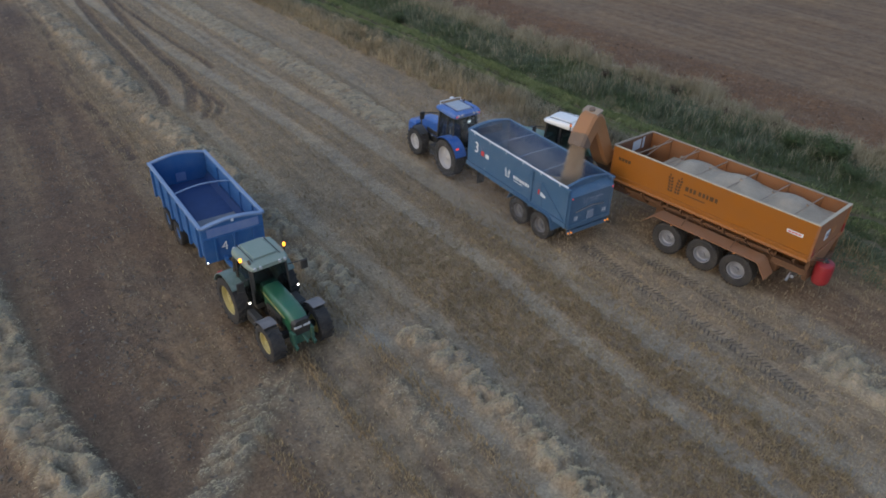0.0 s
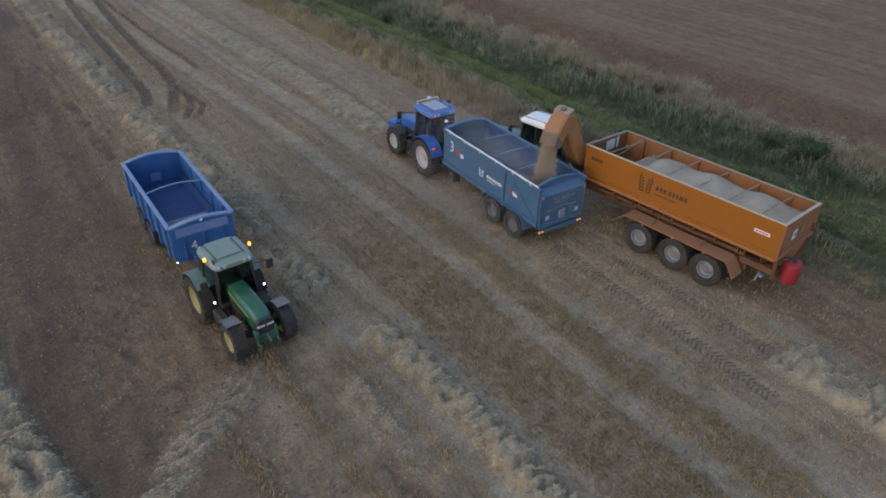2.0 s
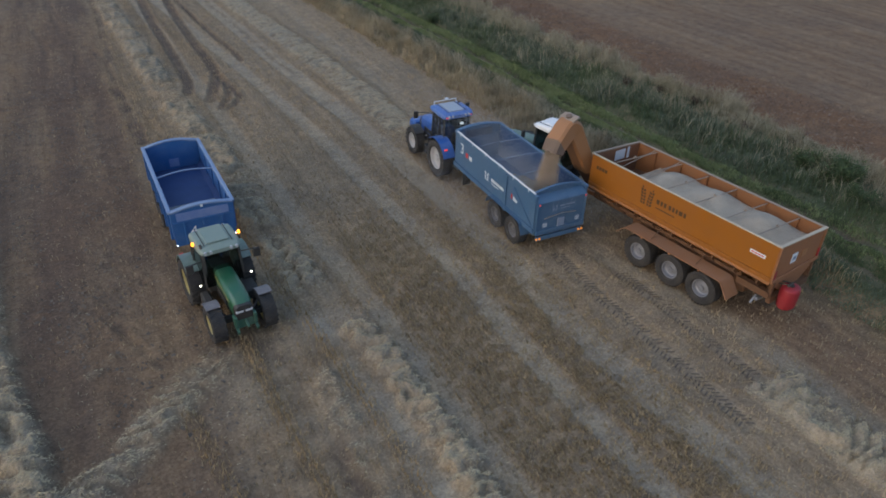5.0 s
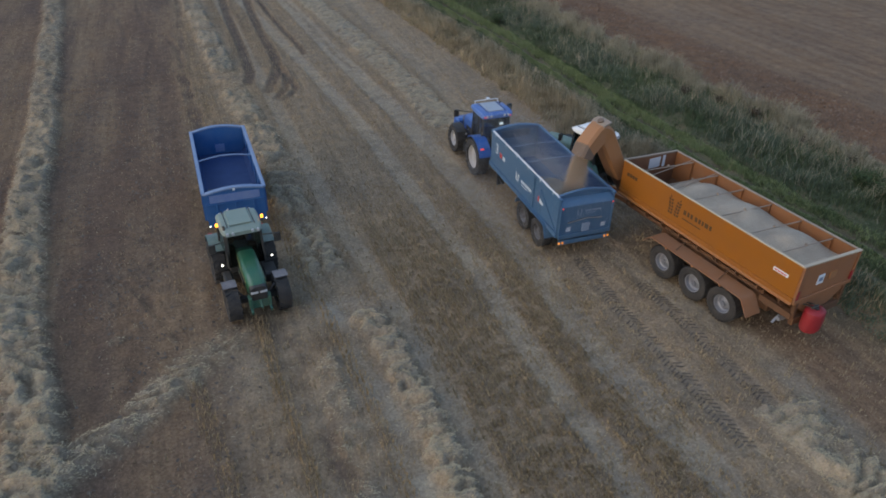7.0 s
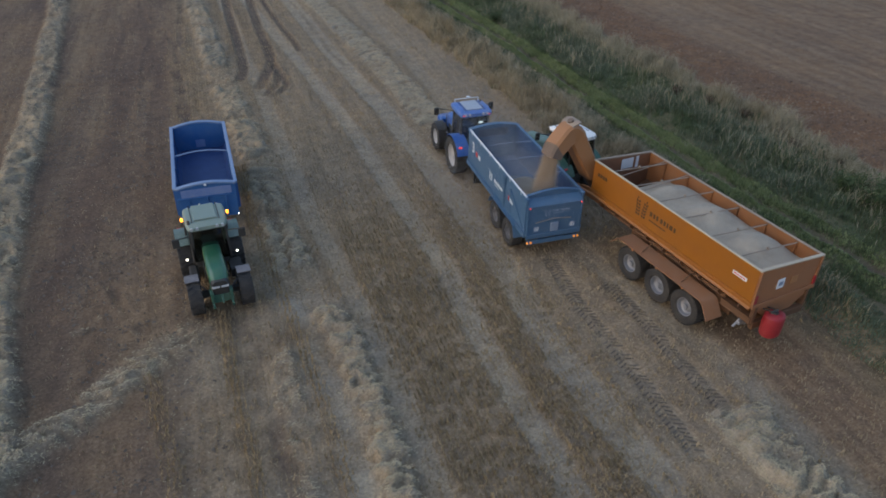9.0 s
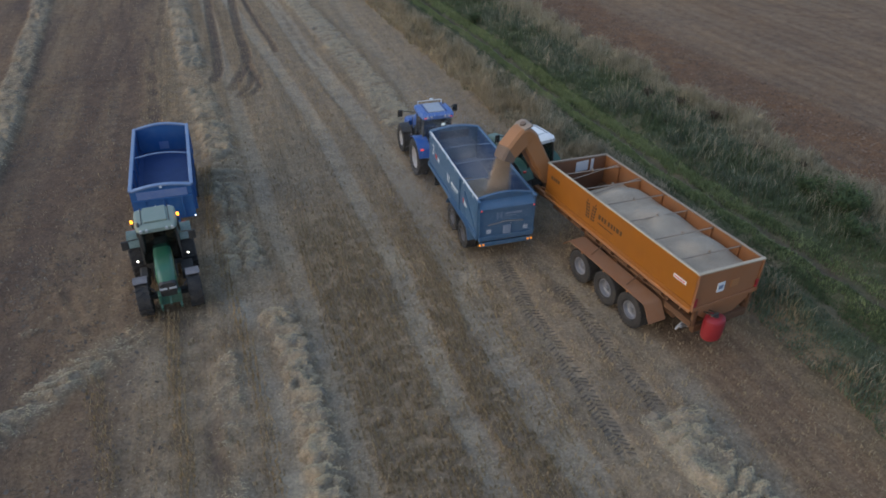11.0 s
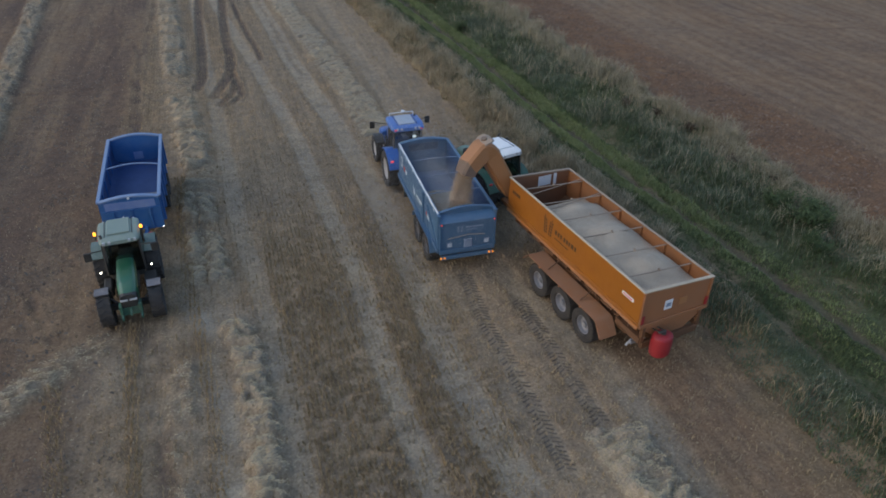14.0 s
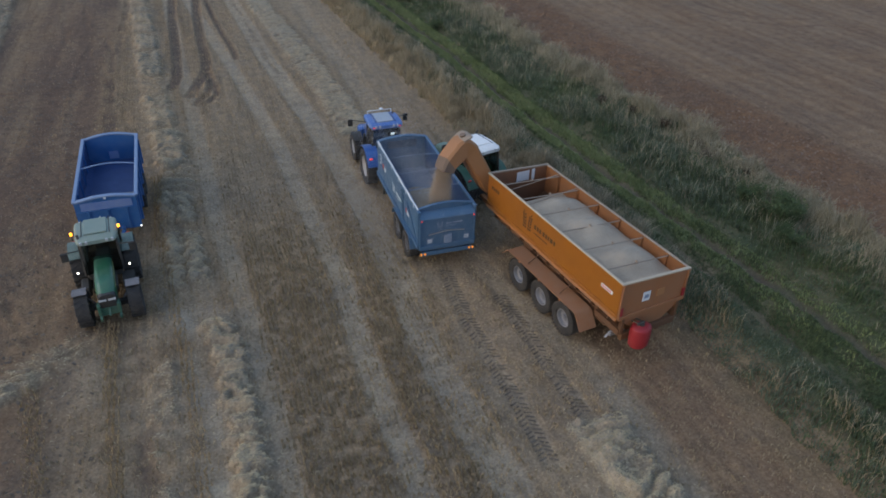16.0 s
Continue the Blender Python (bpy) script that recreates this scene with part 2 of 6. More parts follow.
DECAL_WHITE = painted("white_decal", (0.62, 0.66, 0.70), 0.5, amount=0.15)
DECAL_PALE = painted("faint_decal", (0.16, 0.22, 0.32), 0.5, amount=0.2)
DECAL_RED = painted("red_decal", (0.50, 0.03, 0.03), 0.5, amount=0.15)
SEAT = painted("dark_seat_cloth", (0.03, 0.03, 0.032), 0.85, amount=0.2)
GLASS = glassy("tinted_glass", (0.30, 0.34, 0.34))
LAMP_WHITE = glowing("lit_white_lamp", (1.0, 0.93, 0.80), 5.0)
LAMP_AMBER = glowing("lit_amber_beacon", (1.0, 0.36, 0.025), 2.6)
AMBER_DIM = glowing("amber_lens", (0.80, 0.20, 0.03), 0.2)
LAMP_RED = glowing("lit_red_lamp", (1.0, 0.10, 0.09), 0.25)
LAMP_ORANGE = glowing("lit_orange_lamp", (1.0, 0.36, 0.06), 0.30)
LENS_WHITE = painted("clear_lamp_lens", (0.45, 0.46, 0.47), 0.15, amount=0.1)
CAB_GLOW = glowing("cab_glow_spot", (0.85, 0.92, 1.0), 1.6)

# ---- mesh helpers ----


class Shape:
    """Collects faces in the frame M and turns them into one mesh."""

    def __init__(self):
        self.v, self.f, self.m = [], [], Matrix()

    def at(self, x=0, y=0, z=0, rx=0, ry=0, rz=0):
        self.m = pose(x, y, z, rx, ry, rz)
        return self

    def put(self, verts, faces):
        n = len(self.v)
        self.v += [self.m @ Vector(p) for p in verts]
        self.f += [[n + i for i in f] for f in faces]
        return self

    def box(self, x0, x1, y0, y1, z0, z1, c=0.012):
        c = min(c, abs(x1 - x0) * 0.3, abs(y1 - y0) * 0.3, abs(z1 - z0) * 0.3)
        lo, hi = (x0, y0, z0), (x1, y1, z1)
        vs, idx = [], {}
        for sx in (0, 1):
            for sy in (0, 1):
                for sz in (0, 1):
                    for ax in range(3):
                        p = []
                        for k, s in enumerate((sx, sy, sz)):
                            e = (hi if s else lo)[k]
                            p.append(e if k == ax else e + (-c if s else c))
                        idx[sx, sy, sz, ax] = len(vs)
                        vs.append(p)
        fs = []
        for ax in range(3):
            u, w = [k for k in range(3) if k != ax]
            for s in (0, 1):
                ring = []
                for a, d in ((0, 0), (1, 0), (1, 1), (0, 1)):
                    q = [0, 0, 0]
                    q[ax], q[u], q[w] = s, a, d
                    ring.append(idx[(*q, ax)])
                fs.append(ring)
            for a in (0, 1):
                for d in (0, 1):
                    q0, q1 = [0, 0, 0], [0, 0, 0]
                    q0[ax], q1[ax] = 0, 1
                    q0[u] = q1[u] = a
                    q0[w] = q1[w] = d
                    fs.append([idx[(*q0, u)], idx[(*q1, u)], idx[(*q1, w)], idx[(*q0, w)]])
        for s in range(8):
            q = (s & 1, s >> 1 & 1, s >> 2 & 1)
            fs.append([idx[(*q, k)] for k in range(3)])
        return self.put(vs, fs)

    def rod(self, a, b, r, n=8, r2=None):
        a, b = Vector(a), Vector(b)
        q = (b - a).to_track_quat("Z", "Y")
        r2 = r if r2 is None else r2
        vs = []
        for p, rr in ((a, r), (b, r2)):
            vs += [p + q @ Vector((rr * math.cos(2 * math.pi * i / n), rr * math.sin(2 * math.pi * i / n), 0)) for i in range(n)]
        fs = [[i, (i + 1) % n, n + (i + 1) % n, n + i] for i in range(n)] + [list(range(n))[::-1], list(range(n, 2 * n))]
        return self.put(vs, fs)

    def beam(self, a, b, w, h):
        """A square bar from a to b, w wide across and h high."""
        a, b = Vector(a), Vector(b)
        d = (b - a).normalized()
        side = d.cross(Vector((0, 0, 1)))
        side = side.normalized() if side.length > 1e-4 else Vector((1, 0, 0))
        up = side.cross(d)
        vs = [p + side * sx * w / 2 + up * sz * h / 2 for p in (a, b) for sx, sz in ((-1, -1), (1, -1), (1, 1), (-1, 1))]
        return self.put(vs, [[0, 1, 2, 3], [7, 6, 5, 4], [0, 4, 5, 1], [1, 5, 6, 2], [2, 6, 7, 3], [3, 7, 4, 0]])

    def lathe(self, profile, n=32):
        """Profile of (radius, x) turned about the x axis; closed loop."""
        k = len(profile)
        vs = [(x, r * math.cos(2 * math.pi * i / n), r * math.sin(2 * math.pi * i / n)) for i in range(n) for r, x in profile]
        fs = [[i * k + j, i * k + (j + 1) % k, (i + 1) % n * k + (j + 1) % k, (i + 1) % n * k + j] for i in range(n) for j in range(k)]
        return self.put(vs, fs)

    def sweep(self, pts, w, h):
        """A bar of w by h that follows bent points in a plane of constant y."""
        rings = []
        for i, p in enumerate(pts):
            a, b = Vector(pts[max(i - 1, 0)]), Vector(pts[min(i + 1, len(pts) - 1)])
            d = (b - a).normalized()
            side = Vector((0, 1, 0))
            up = side.cross(d)
            rings.append([Vector(p) + side * sx * w / 2 + up * sz * h / 2 for sx, sz in ((-0.8, -1), (0.8, -1), (1, -0.7), (1, 0.7), (0.8, 1), (-0.8, 1), (-1, 0.7), (-1, -0.7))])
        return self.loft(rings)

    def loft(self, rings, caps=True):
        n = len(rings[0])
        vs = [p for r in rings for p in r]
        fs = [[i * n + j, i * n + (j + 1) % n, (i + 1) * n + (j + 1) % n, (i + 1) * n + j] for i in range(len(rings) - 1) for j in range(n)]
        if caps:
            fs += [list(range(n)), [(len(rings) - 1) * n + j for j in range(n)]]
        return self.put(vs, fs)

    def sheet(self, pts, t):
        """A bent plate: a strip of (y, z) points, x from t[0] to t[1], t[2] thick."""
        x0, x1, d = t
        up, lo = [], []
        for i, (y, z) in enumerate(pts):
            a, b = pts[max(i - 1, 0)], pts[min(i + 1, len(pts) - 1)]
            ny, nz = -(b[1] - a[1]), b[0] - a[0]
            s = math.hypot(ny, nz) or 1
            up.append((y, z))
            lo.append((y - ny / s * d, z - nz / s * d))
        ring = up + lo[::-1]
        return self.loft([[(x0, y, z) for y, z in ring], [(x1, y, z) for y, z in ring]], caps=False).put(
            [(x, y, z) for x in (x0, x1) for y, z in ring],
            [[s * len(ring) + i, s * len(ring) + i + 1, s * len(ring) + len(ring) - 2 - i, s * len(ring) + len(ring) - 1 - i] for s in (0, 1) for i in range(len(up) - 1)])

    def prism(self, pts, axis, a, b):
        """A polygon of two coordinates pushed along axis from a to b."""
        def place(p, w):
            q = list(p)
            q.insert("xyz".index(axis), w)
            return q
        n = len(pts)
        vs = [place(p, a) for p in pts] + [place(p, b) for p in pts]
        return self.put(vs, [list(range(n)), list(range(n, 2 * n))] + [[i, (i + 1) % n, n + (i + 1) % n, n + i] for i in range(n)])

    def ball(self, x, y, z, rx, ry, rz, n=12, k=7):
        vs = [(x, y, z - rz)]
        for j in range(1, k):
            a = -math.pi / 2 + math.pi * j / k
            vs += [(x + rx * math.cos(a) * math.cos(2 * math.pi * i / n), y + ry * math.cos(a) * math.sin(2 * math.pi * i / n), z + rz * math.sin(a)) for i in range(n)]
        vs.append((x, y, z + rz))
        top = len(vs) - 1
        fs = [[0, 1 + (i + 1) % n, 1 + i] for i in range(n)] + [[top, top - n + i, top - n + (i + 1) % n] for i in range(n)]
        fs += [[1 + j * n + i, 1 + j * n + (i + 1) % n, 1 + (j + 1) * n + (i + 1) % n, 1 + (j + 1) * n + i] for j in range(k - 2) for i in range(n)]
        return self.put(vs, fs)

    def mesh(self, name, material, angle=35):
        d = bpy.data.meshes.new(name)
        d.from_pydata([tuple(p) for p in self.v], [], self.f)
        b = bmesh.new()
        b.from_mesh(d)
        bmesh.ops.remove_doubles(b, verts=b.verts, dist=0.0005)
        bmesh.ops.recalc_face_normals(b, faces=b.faces)
        b.to_mesh(d)
        b.free()
        d.materials.append(material)
        d.polygons.foreach_set("use_smooth", [True] * len(d.polygons))
        d.set_sharp_from_angle(angle=radians(angle))
        return d


def part(name, shape, material, parent, label="", at=None):
    """One mesh under a thing or a part."""
    data = shape if isinstance(shape, bpy.types.Mesh) else shape.mesh(name, material)
    ob = new(name, data)
    ob.parent = parent
    if at is not None:
        ob.matrix_basis = at
    if label:
        tagged(ob, label)
    return ob


def thing(name, m, label, category, group=""):
    ob = new(name)
    ob.matrix_basis = m
    return tagged(ob, label, category, group)


def lettering(name, text, size, material, parent, at, label=""):
    c = bpy.data.curves.new(name, "FONT")
    c.body, c.size, c.extrude, c.align_x, c.align_y = text, size, 0.004, "CENTER", "CENTER"
    o = bpy.data.objects.new(name, c)
    d = bpy.data.meshes.new_from_object(o)
    bpy.data.objects.remove(o)
    bpy.data.curves.remove(c)
    d.materials.clear()
    d.materials.append(material)
    return part(name, d, material, parent, label, at)


def rounded(w, z0, z1, y, top=0.12, low=0.04, n=4):
    """A ring in the plane y: w wide, with rounded upper corners."""
    pts = [(-w / 2 + low, y, z0), (w / 2 - low, y, z0), (w / 2, y, z0 + low)]
    for i in range(n + 1):
        a = math.pi / 2 * i / n
        pts.append((w / 2 - top + top * math.cos(a), y, z1 - top + top * math.sin(a)))
    for i in range(n + 1):
        a = math.pi / 2 + math.pi / 2 * i / n
        pts.append((-w / 2 + top + top * math.cos(a), y, z1 - top + top * math.sin(a)))
    pts.append((-w / 2, y, z0 + low))
    return pts


def arc(cy, cz, r, a0, a1, n=10):
    return [(cy + r * math.cos(radians(a0 + (a1 - a0) * i / n)), cz + r * math.sin(radians(a0 + (a1 - a0) * i / n))) for i in range(n + 1)]


def tyre_mesh(r, w, rim_r, lugs):
    """A tyre about the x axis, with bars on the tread where lugs are given."""
    s = Shape()
    h = w / 2
    s.lathe([(rim_r, -h * 0.72), (rim_r + 0.05, -h * 0.95), (r * 0.86, -h), (r * 0.955, -h * 0.86), (r * 0.975, 0), (r * 0.955, h * 0.86), (r * 0.86, h), (rim_r + 0.05, h * 0.95), (rim_r, h * 0.72)], 40)
    for i in range(lugs):
        for side in (-1, 1):
            a = 2 * math.pi * (i + (0.25 if side > 0 else -0.25)) / lugs
            s.m = Matrix.Rotation(a, 4, "X")
            x0, x1 = sorted((side * h * 0.02, side * h * 0.98))
            t = 0.035 if lugs < 30 else 0.02
            slope = side * 0.16 * (r / 0.9)
            ya, yb = (0, slope * side) if side > 0 else (slope * side, 0)
            s.put([(x0, ya - t, r * 0.95), (x0, ya + t, r * 0.95), (x1, yb + t, r * 0.93), (x1, yb - t, r * 0.93), (x0, ya - t, r), (x0, ya + t, r), (x1, yb + t, r * 0.985), (x1, yb - t, r * 0.985)],
                  [[0, 1, 2, 3], [4, 5, 6, 7], [0, 1, 5, 4], [1, 2, 6, 5], [2, 3, 7, 6], [3, 0, 4, 7]])
    s.m = Matrix()
    return s.mesh("tyre", RUBBER)


def rim_mesh(rim_r, w, material):
    """A dished wheel disc that faces +x, with hub and nuts."""
    s = Shape()
    h = w / 2
    s.lathe([(rim_r + 0.015, -h * 0.74), (rim_r + 0.015, h * 0.74), (rim_r - 0.03, h * 0.74), (rim_r - 0.05, h * 0.25), (rim_r * 0.72, h * 0.12), (rim_r * 0.42, h * 0.38), (0.02, h * 0.38), (0.02, h * 0.2), (rim_r * 0.4, h * 0.18), (rim_r * 0.75, -h * 0.1), (rim_r - 0.06, -h * 0.2)], 28)
    s.lathe([(rim_r * 0.26, h * 0.36), (rim_r * 0.24, h * 0.62), (0.01, h * 0.64), (0.01, h * 0.3)], 16)
    for i in range(8):
        a = 2 * math.pi * i / 8
        y, z = rim_r * 0.34 * math.cos(a), rim_r * 0.34 * math.sin(a)
        s.rod((h * 0.36, y, z), (h * 0.5, y, z), 0.022, 6)
    return s.mesh("wheel", material)


def wheel(parent, x, y, z, tyre, rim, label=""):
    """A wheel with its tyre; on the left side it is turned about."""
    w = part("wheel", rim, None, parent, label, pose(x, y, z, random.uniform(0, 360), 0, 0 if x > 0 else 180))
    part("tyre", tyre, None, w)
    return w
ROOF_PANEL = painted("pale_roof_panel", (0.30, 0.34, 0.40), 0.3, amount=0.3)
DARK_PANE = painted("dark_dusty_pane", (0.035, 0.055, 0.095), 0.35, amount=0.3, dust=(0.16, 0.18, 0.21))
AMBER_LENS = painted("unlit_amber_lens", (0.36, 0.13, 0.03), 0.3, amount=0.3)

# ---- the field as functions of the plan ----
rng = np.random.default_rng(7)
LATTICE = rng.random((256, 256))


def value_noise(x, y, size, seed=0):
    """Smooth noise from -1 to 1 with features of that size in metres."""
    u, v = np.asarray(x) / size + seed * 17.3, np.asarray(y) / size + seed * 9.7
    i, j = np.floor(u).astype(int), np.floor(v).astype(int)
    a, b = u - i, v - j
    a, b = a * a * (3 - 2 * a), b * b * (3 - 2 * b)
    g = lambda p, q: LATTICE[p % 256, q % 256]
    return 2 * (g(i, j) * (1 - a) * (1 - b) + g(i + 1, j) * a * (1 - b) + g(i, j + 1) * (1 - a) * b + g(i + 1, j + 1) * a * b) - 1


def fractal(x, y, size, seed=0, octaves=3):
    return sum(value_noise(x, y, size / 2 ** k, seed + k) / 2 ** k for k in range(octaves)) / 1.6


def along(y, ys, xs):
    return np.interp(y, ys, xs)


def band(d, half, soft):
    """1 within half of the middle, falling to 0 over soft."""
    return np.clip((half + soft - np.abs(d)) / soft, 0, 1)


def rise(v, a, b):
    t = np.clip((v - a) / (b - a), 0, 1)
    return t * t * (3 - 2 * t)


def near_line(x, y, pts):
    """Distance to a bent line of plan points."""
    best = np.full(np.shape(x), 1e9)
    for (ax, ay), (bx, by) in zip(pts, pts[1:]):
        dx, dy = bx - ax, by - ay
        t = np.clip(((x - ax) * dx + (y - ay) * dy) / (dx * dx + dy * dy), 0, 1)
        best = np.minimum(best, np.hypot(x - ax - t * dx, y - ay - t * dy))
    return best


verge_left = lambda y: along(y, [-40, -15.4, -9.5, -6, 2, 10.2, 14.4, 18.4, 24.2, 31.9, 39.6, 120], [9.6, 9.35, 9.3, 9.3, 8.1, 7.1, 6.85, 6.55, 5.95, 5.45, 4.9, -1])
verge_right = lambda y: along(y, [-40, -4.5, -1.4, 3.5, 7.3, 12, 17.5, 22.5, 27, 33.5, 41, 120], [23.0, 21.8, 21.4, 21.3, 21.2, 20.6, 19.9, 19.5, 19.1, 18.8, 18.6, 12])
path_left = lambda y: along(y, [-40, -12, -3.9, 1.8, 4.7, 7.6, 12, 17.4, 24.4, 31.8, 39.8, 120], [13.4, 12.2, 11.8, 11.55, 11.2, 10.8, 10.6, 10.25, 9.8, 9.0, 8.2, 1])
path_rut = lambda y: along(y, [-40, -12, -6, -3.6, 2.6, 6, 9.9, 15, 19.8, 26.8, 32, 38.4, 120], [16.2, 14.9, 14.2, 13.85, 12.9, 12.5, 12.2, 11.6, 11.3, 11.0, 10.5, 9.9, 2.7])
path_right = lambda y: along(y, [-40, -12, -6, -0.7, 2.2, 5.6, 8.7, 11.7, 15.5, 19.4, 24.4, 31.8, 41, 120], [17.5, 16.1, 15.3, 14.6, 14.2, 13.9, 13.55, 13.3, 13.1, 12.8, 12.55, 12.0, 11.5, 4])
row_a = lambda y: along(y, [-30, -9, -7, -5, -3, -1.4, 1.5, 5.6, 9, 11, 14, 17, 21.5, 28, 34, 42.5, 120], [-8.2, -8.0, -7.97, -8.1, -8.2, -8.5, -9.45, -9.55, -9.85, -9.5, -9.8, -10.05, -10.55, -10.85, -11.2, -11.6, -16])
row_b = lambda y: along(y, [-30, -3.7, -1.6, 1, 3.5, 9.3, 15, 21, 28, 39.5, 120], [-17.2, -19.6, -19.85, -20.35, -20.7, -21.1, -21.2, -21.45, -21.8, -22.4, -27])
row_c = lambda y: along(y, [8, 13.3, 17.6, 22.8, 27.7, 35, 43, 120], [0.7, 0.65, 0.7, 0.35, 0.0, -0.75, -1.4, -6])
lane_0 = lambda y: along(y, [-30, -9.8, -7, -4.2, -0.85, 3.4, 5.9, 9.3, 13.4, 25, 40, 120], [-6.9, -7.0, -7.05, -7.15, -7.3, -7.65, -7.85, -8.0, -8.15, -8.6, -9.1, -12])
lane_1 = lambda y: along(y, [-30, -11, -7.8, -5.6, -2.3, 0.8, 5, 8.8, 13.7, 18.9, 24, 31.8, 120], [-3.0, -3.3, -3.5, -3.5, -3.4, -3.3, -3.55, -3.75, -3.95, -4.4, -4.9, -5.8, -16])
lane_2 = lambda y: along(y, [-30, -11.7, -9.6, -6.9, -3.7, -0.7, 7.4, 10.75, 17.2, 24.6, 32.5, 42.5, 120], [-0.2, -0.67, -0.9, -1.1, -1.1, -0.9, -0.95, -1.1, -1.5, -2.3, -2.9, -3.5, -8])
lane_3 = lambda y: along(y, [-30, -12, -8, 0, 8, 20, 46, 120], [5.4, 4.6, 4.3, 2.6, 2.2, 2.6, 2.0, -2])
amber_1 = lambda y: along(y, [-30, -8.2, -5.3, -3, -0.8], [-11.2, -11.88, -12.1, -12.25, -12.3])
amber_2 = lambda y: along(y, [-30, -8.5, -6.5, -4, -1.2, 6], [-9.3, -9.45, -9.5, -9.65, -9.9, -10.6])
amber_3 = lambda y: along(y, [-30, -7.7, -5.6, -3.5], [-11.5, -14.1, -14.42, -14.75])
TRACKS = [
    ([(-8.5, 62), (-9.0, 47.0), (-9.1, 40.3), (-9.06, 36.2), (-9.02, 32.5), (-9.05, 29.4), (-9.14, 26.9), (-9.5, 24.6)], 0.24),
    ([(-6.3, 62), (-6.92, 46.4), (-7.06, 40.7), (-7.12, 36.0), (-7.08, 32.3), (-7.0, 30.0), (-7.14, 27.9), (-7.4, 26.4), (-8.0, 24.6), (-8.5, 23.1)], 0.25),
    ([(-7.1, 28.0), (-6.97, 25.8), (-7.05, 24.2), (-7.5, 22.8), (-8.2, 21.6)], 0.14),
    ([(-7.0, 27.2), (-6.74, 24.8), (-6.7, 22.9), (-7.2, 21.9), (-7.8, 21.1)], 0.11),
    ([(-6.6, 62), (-5.9, 45.1), (-5.67, 40.6), (-5.33, 36.4), (-4.99, 32.7), (-4.85, 29.8)], 0.11),
]
RUTS = [
    ([(-23, 5.6), (-19.8, 4.86), (-18.1, 4.4), (-16.7, 3.3), (-15.9, 1.2), (-15.2, -0.5)], 0.07, 0.70),
    ([(-23, 8.4), (-19.1, 8.0), (-17.5, 7.7), (-15.8, 6.3), (-15.1, 4.7)], 0.08, 0.7),
    ([(-16.2, 2.2), (-16.9, 0.2), (-17.9, -1.6), (-19.3, -3.2)], 0.18, 0.28),
    ([(-18.6, 3.9), (-18.5, 1.4), (-18.9, -0.6), (-19.1, -1.2)], 0.18, 0.25),
    ([(-21, 26.5), (-18, 26.0), (-14.2, 26.6)], 0.12, 0.6),
    ([(-21, 23.4), (-18, 23.0), (-14.4, 23.2)], 0.10, 0.4),
    ([(-16.6, 60), (-15.9, 43), (-15.2, 36), (-15.6, 28), (-15.4, 20)], 0.16, 0.5),
    ([(-18.6, 60), (-17.9, 46), (-17.0, 36), (-17.4, 28)], 0.14, 0.4),
    ([(-13.5, 27.3), (-13.35, 23.8), (-13.15, 18.3)], 0.24, 0.8),
    ([(-14.6, 37.6), (-14.0, 35.8), (-13.4, 31.4), (-13.3, 29.0)], 0.10, 0.6),
    ([(-3.9, 55), (-3.47, 44.5), (-3.19, 39.2), (-2.98, 34.4), (-2.65, 29.9), (-2.35, 25.9)], 0.08, 0.35),
    ([(-14.9, 41), (-14.9, 37.6), (-14.6, 34)], 0.3, 0.4),
    ([(-13.3, 60), (-12.8, 46), (-13.2, 33)], 0.14, 0.6),
    ([(-11.0, -5.9), (-10.95, -7.1), (-10.8, -8.6)], 0.16, 0.75),
    ([(-11.6, -0.8), (-11.5, -2.6), (-11.45, -5.0), (-11.1, -6.7), (-10.9, -9.5)], 0.28, 0.32),
    ([(-13.2, -0.2), (-13.3, -1.2)], 0.3, 0.4),
    ([(-12.0, 13.0), (-13.2, 16), (-14.6, 20)], 0.2, 0.3),
]
LUGS = [[(1.15, -0.4), (0.86, -3.8), (0.94, -6.4), (0.92, -8.6), (0.85, -11.4)], [(2.72, -2.7), (2.75, -6.1), (2.79, -8.6), (2.84, -10.0)]]
DIAGONAL = [(-13.5, -1.25), (-14.6, -2.0), (-15.7, -3.0), (-16.6, -3.9), (-18.2, -5.4), (-20.2, -7.2)]
THIN_ROW = [(-16.7, 0.6), (-17.6, -0.3), (-18.4, -1.1), (-19.2, -1.7), (-20.0, -2.1)]


def base_level(x, y):
    return -0.10 - 0.24 * np.exp(-(x ** 2 + (y - 9) ** 2) / 80.0)


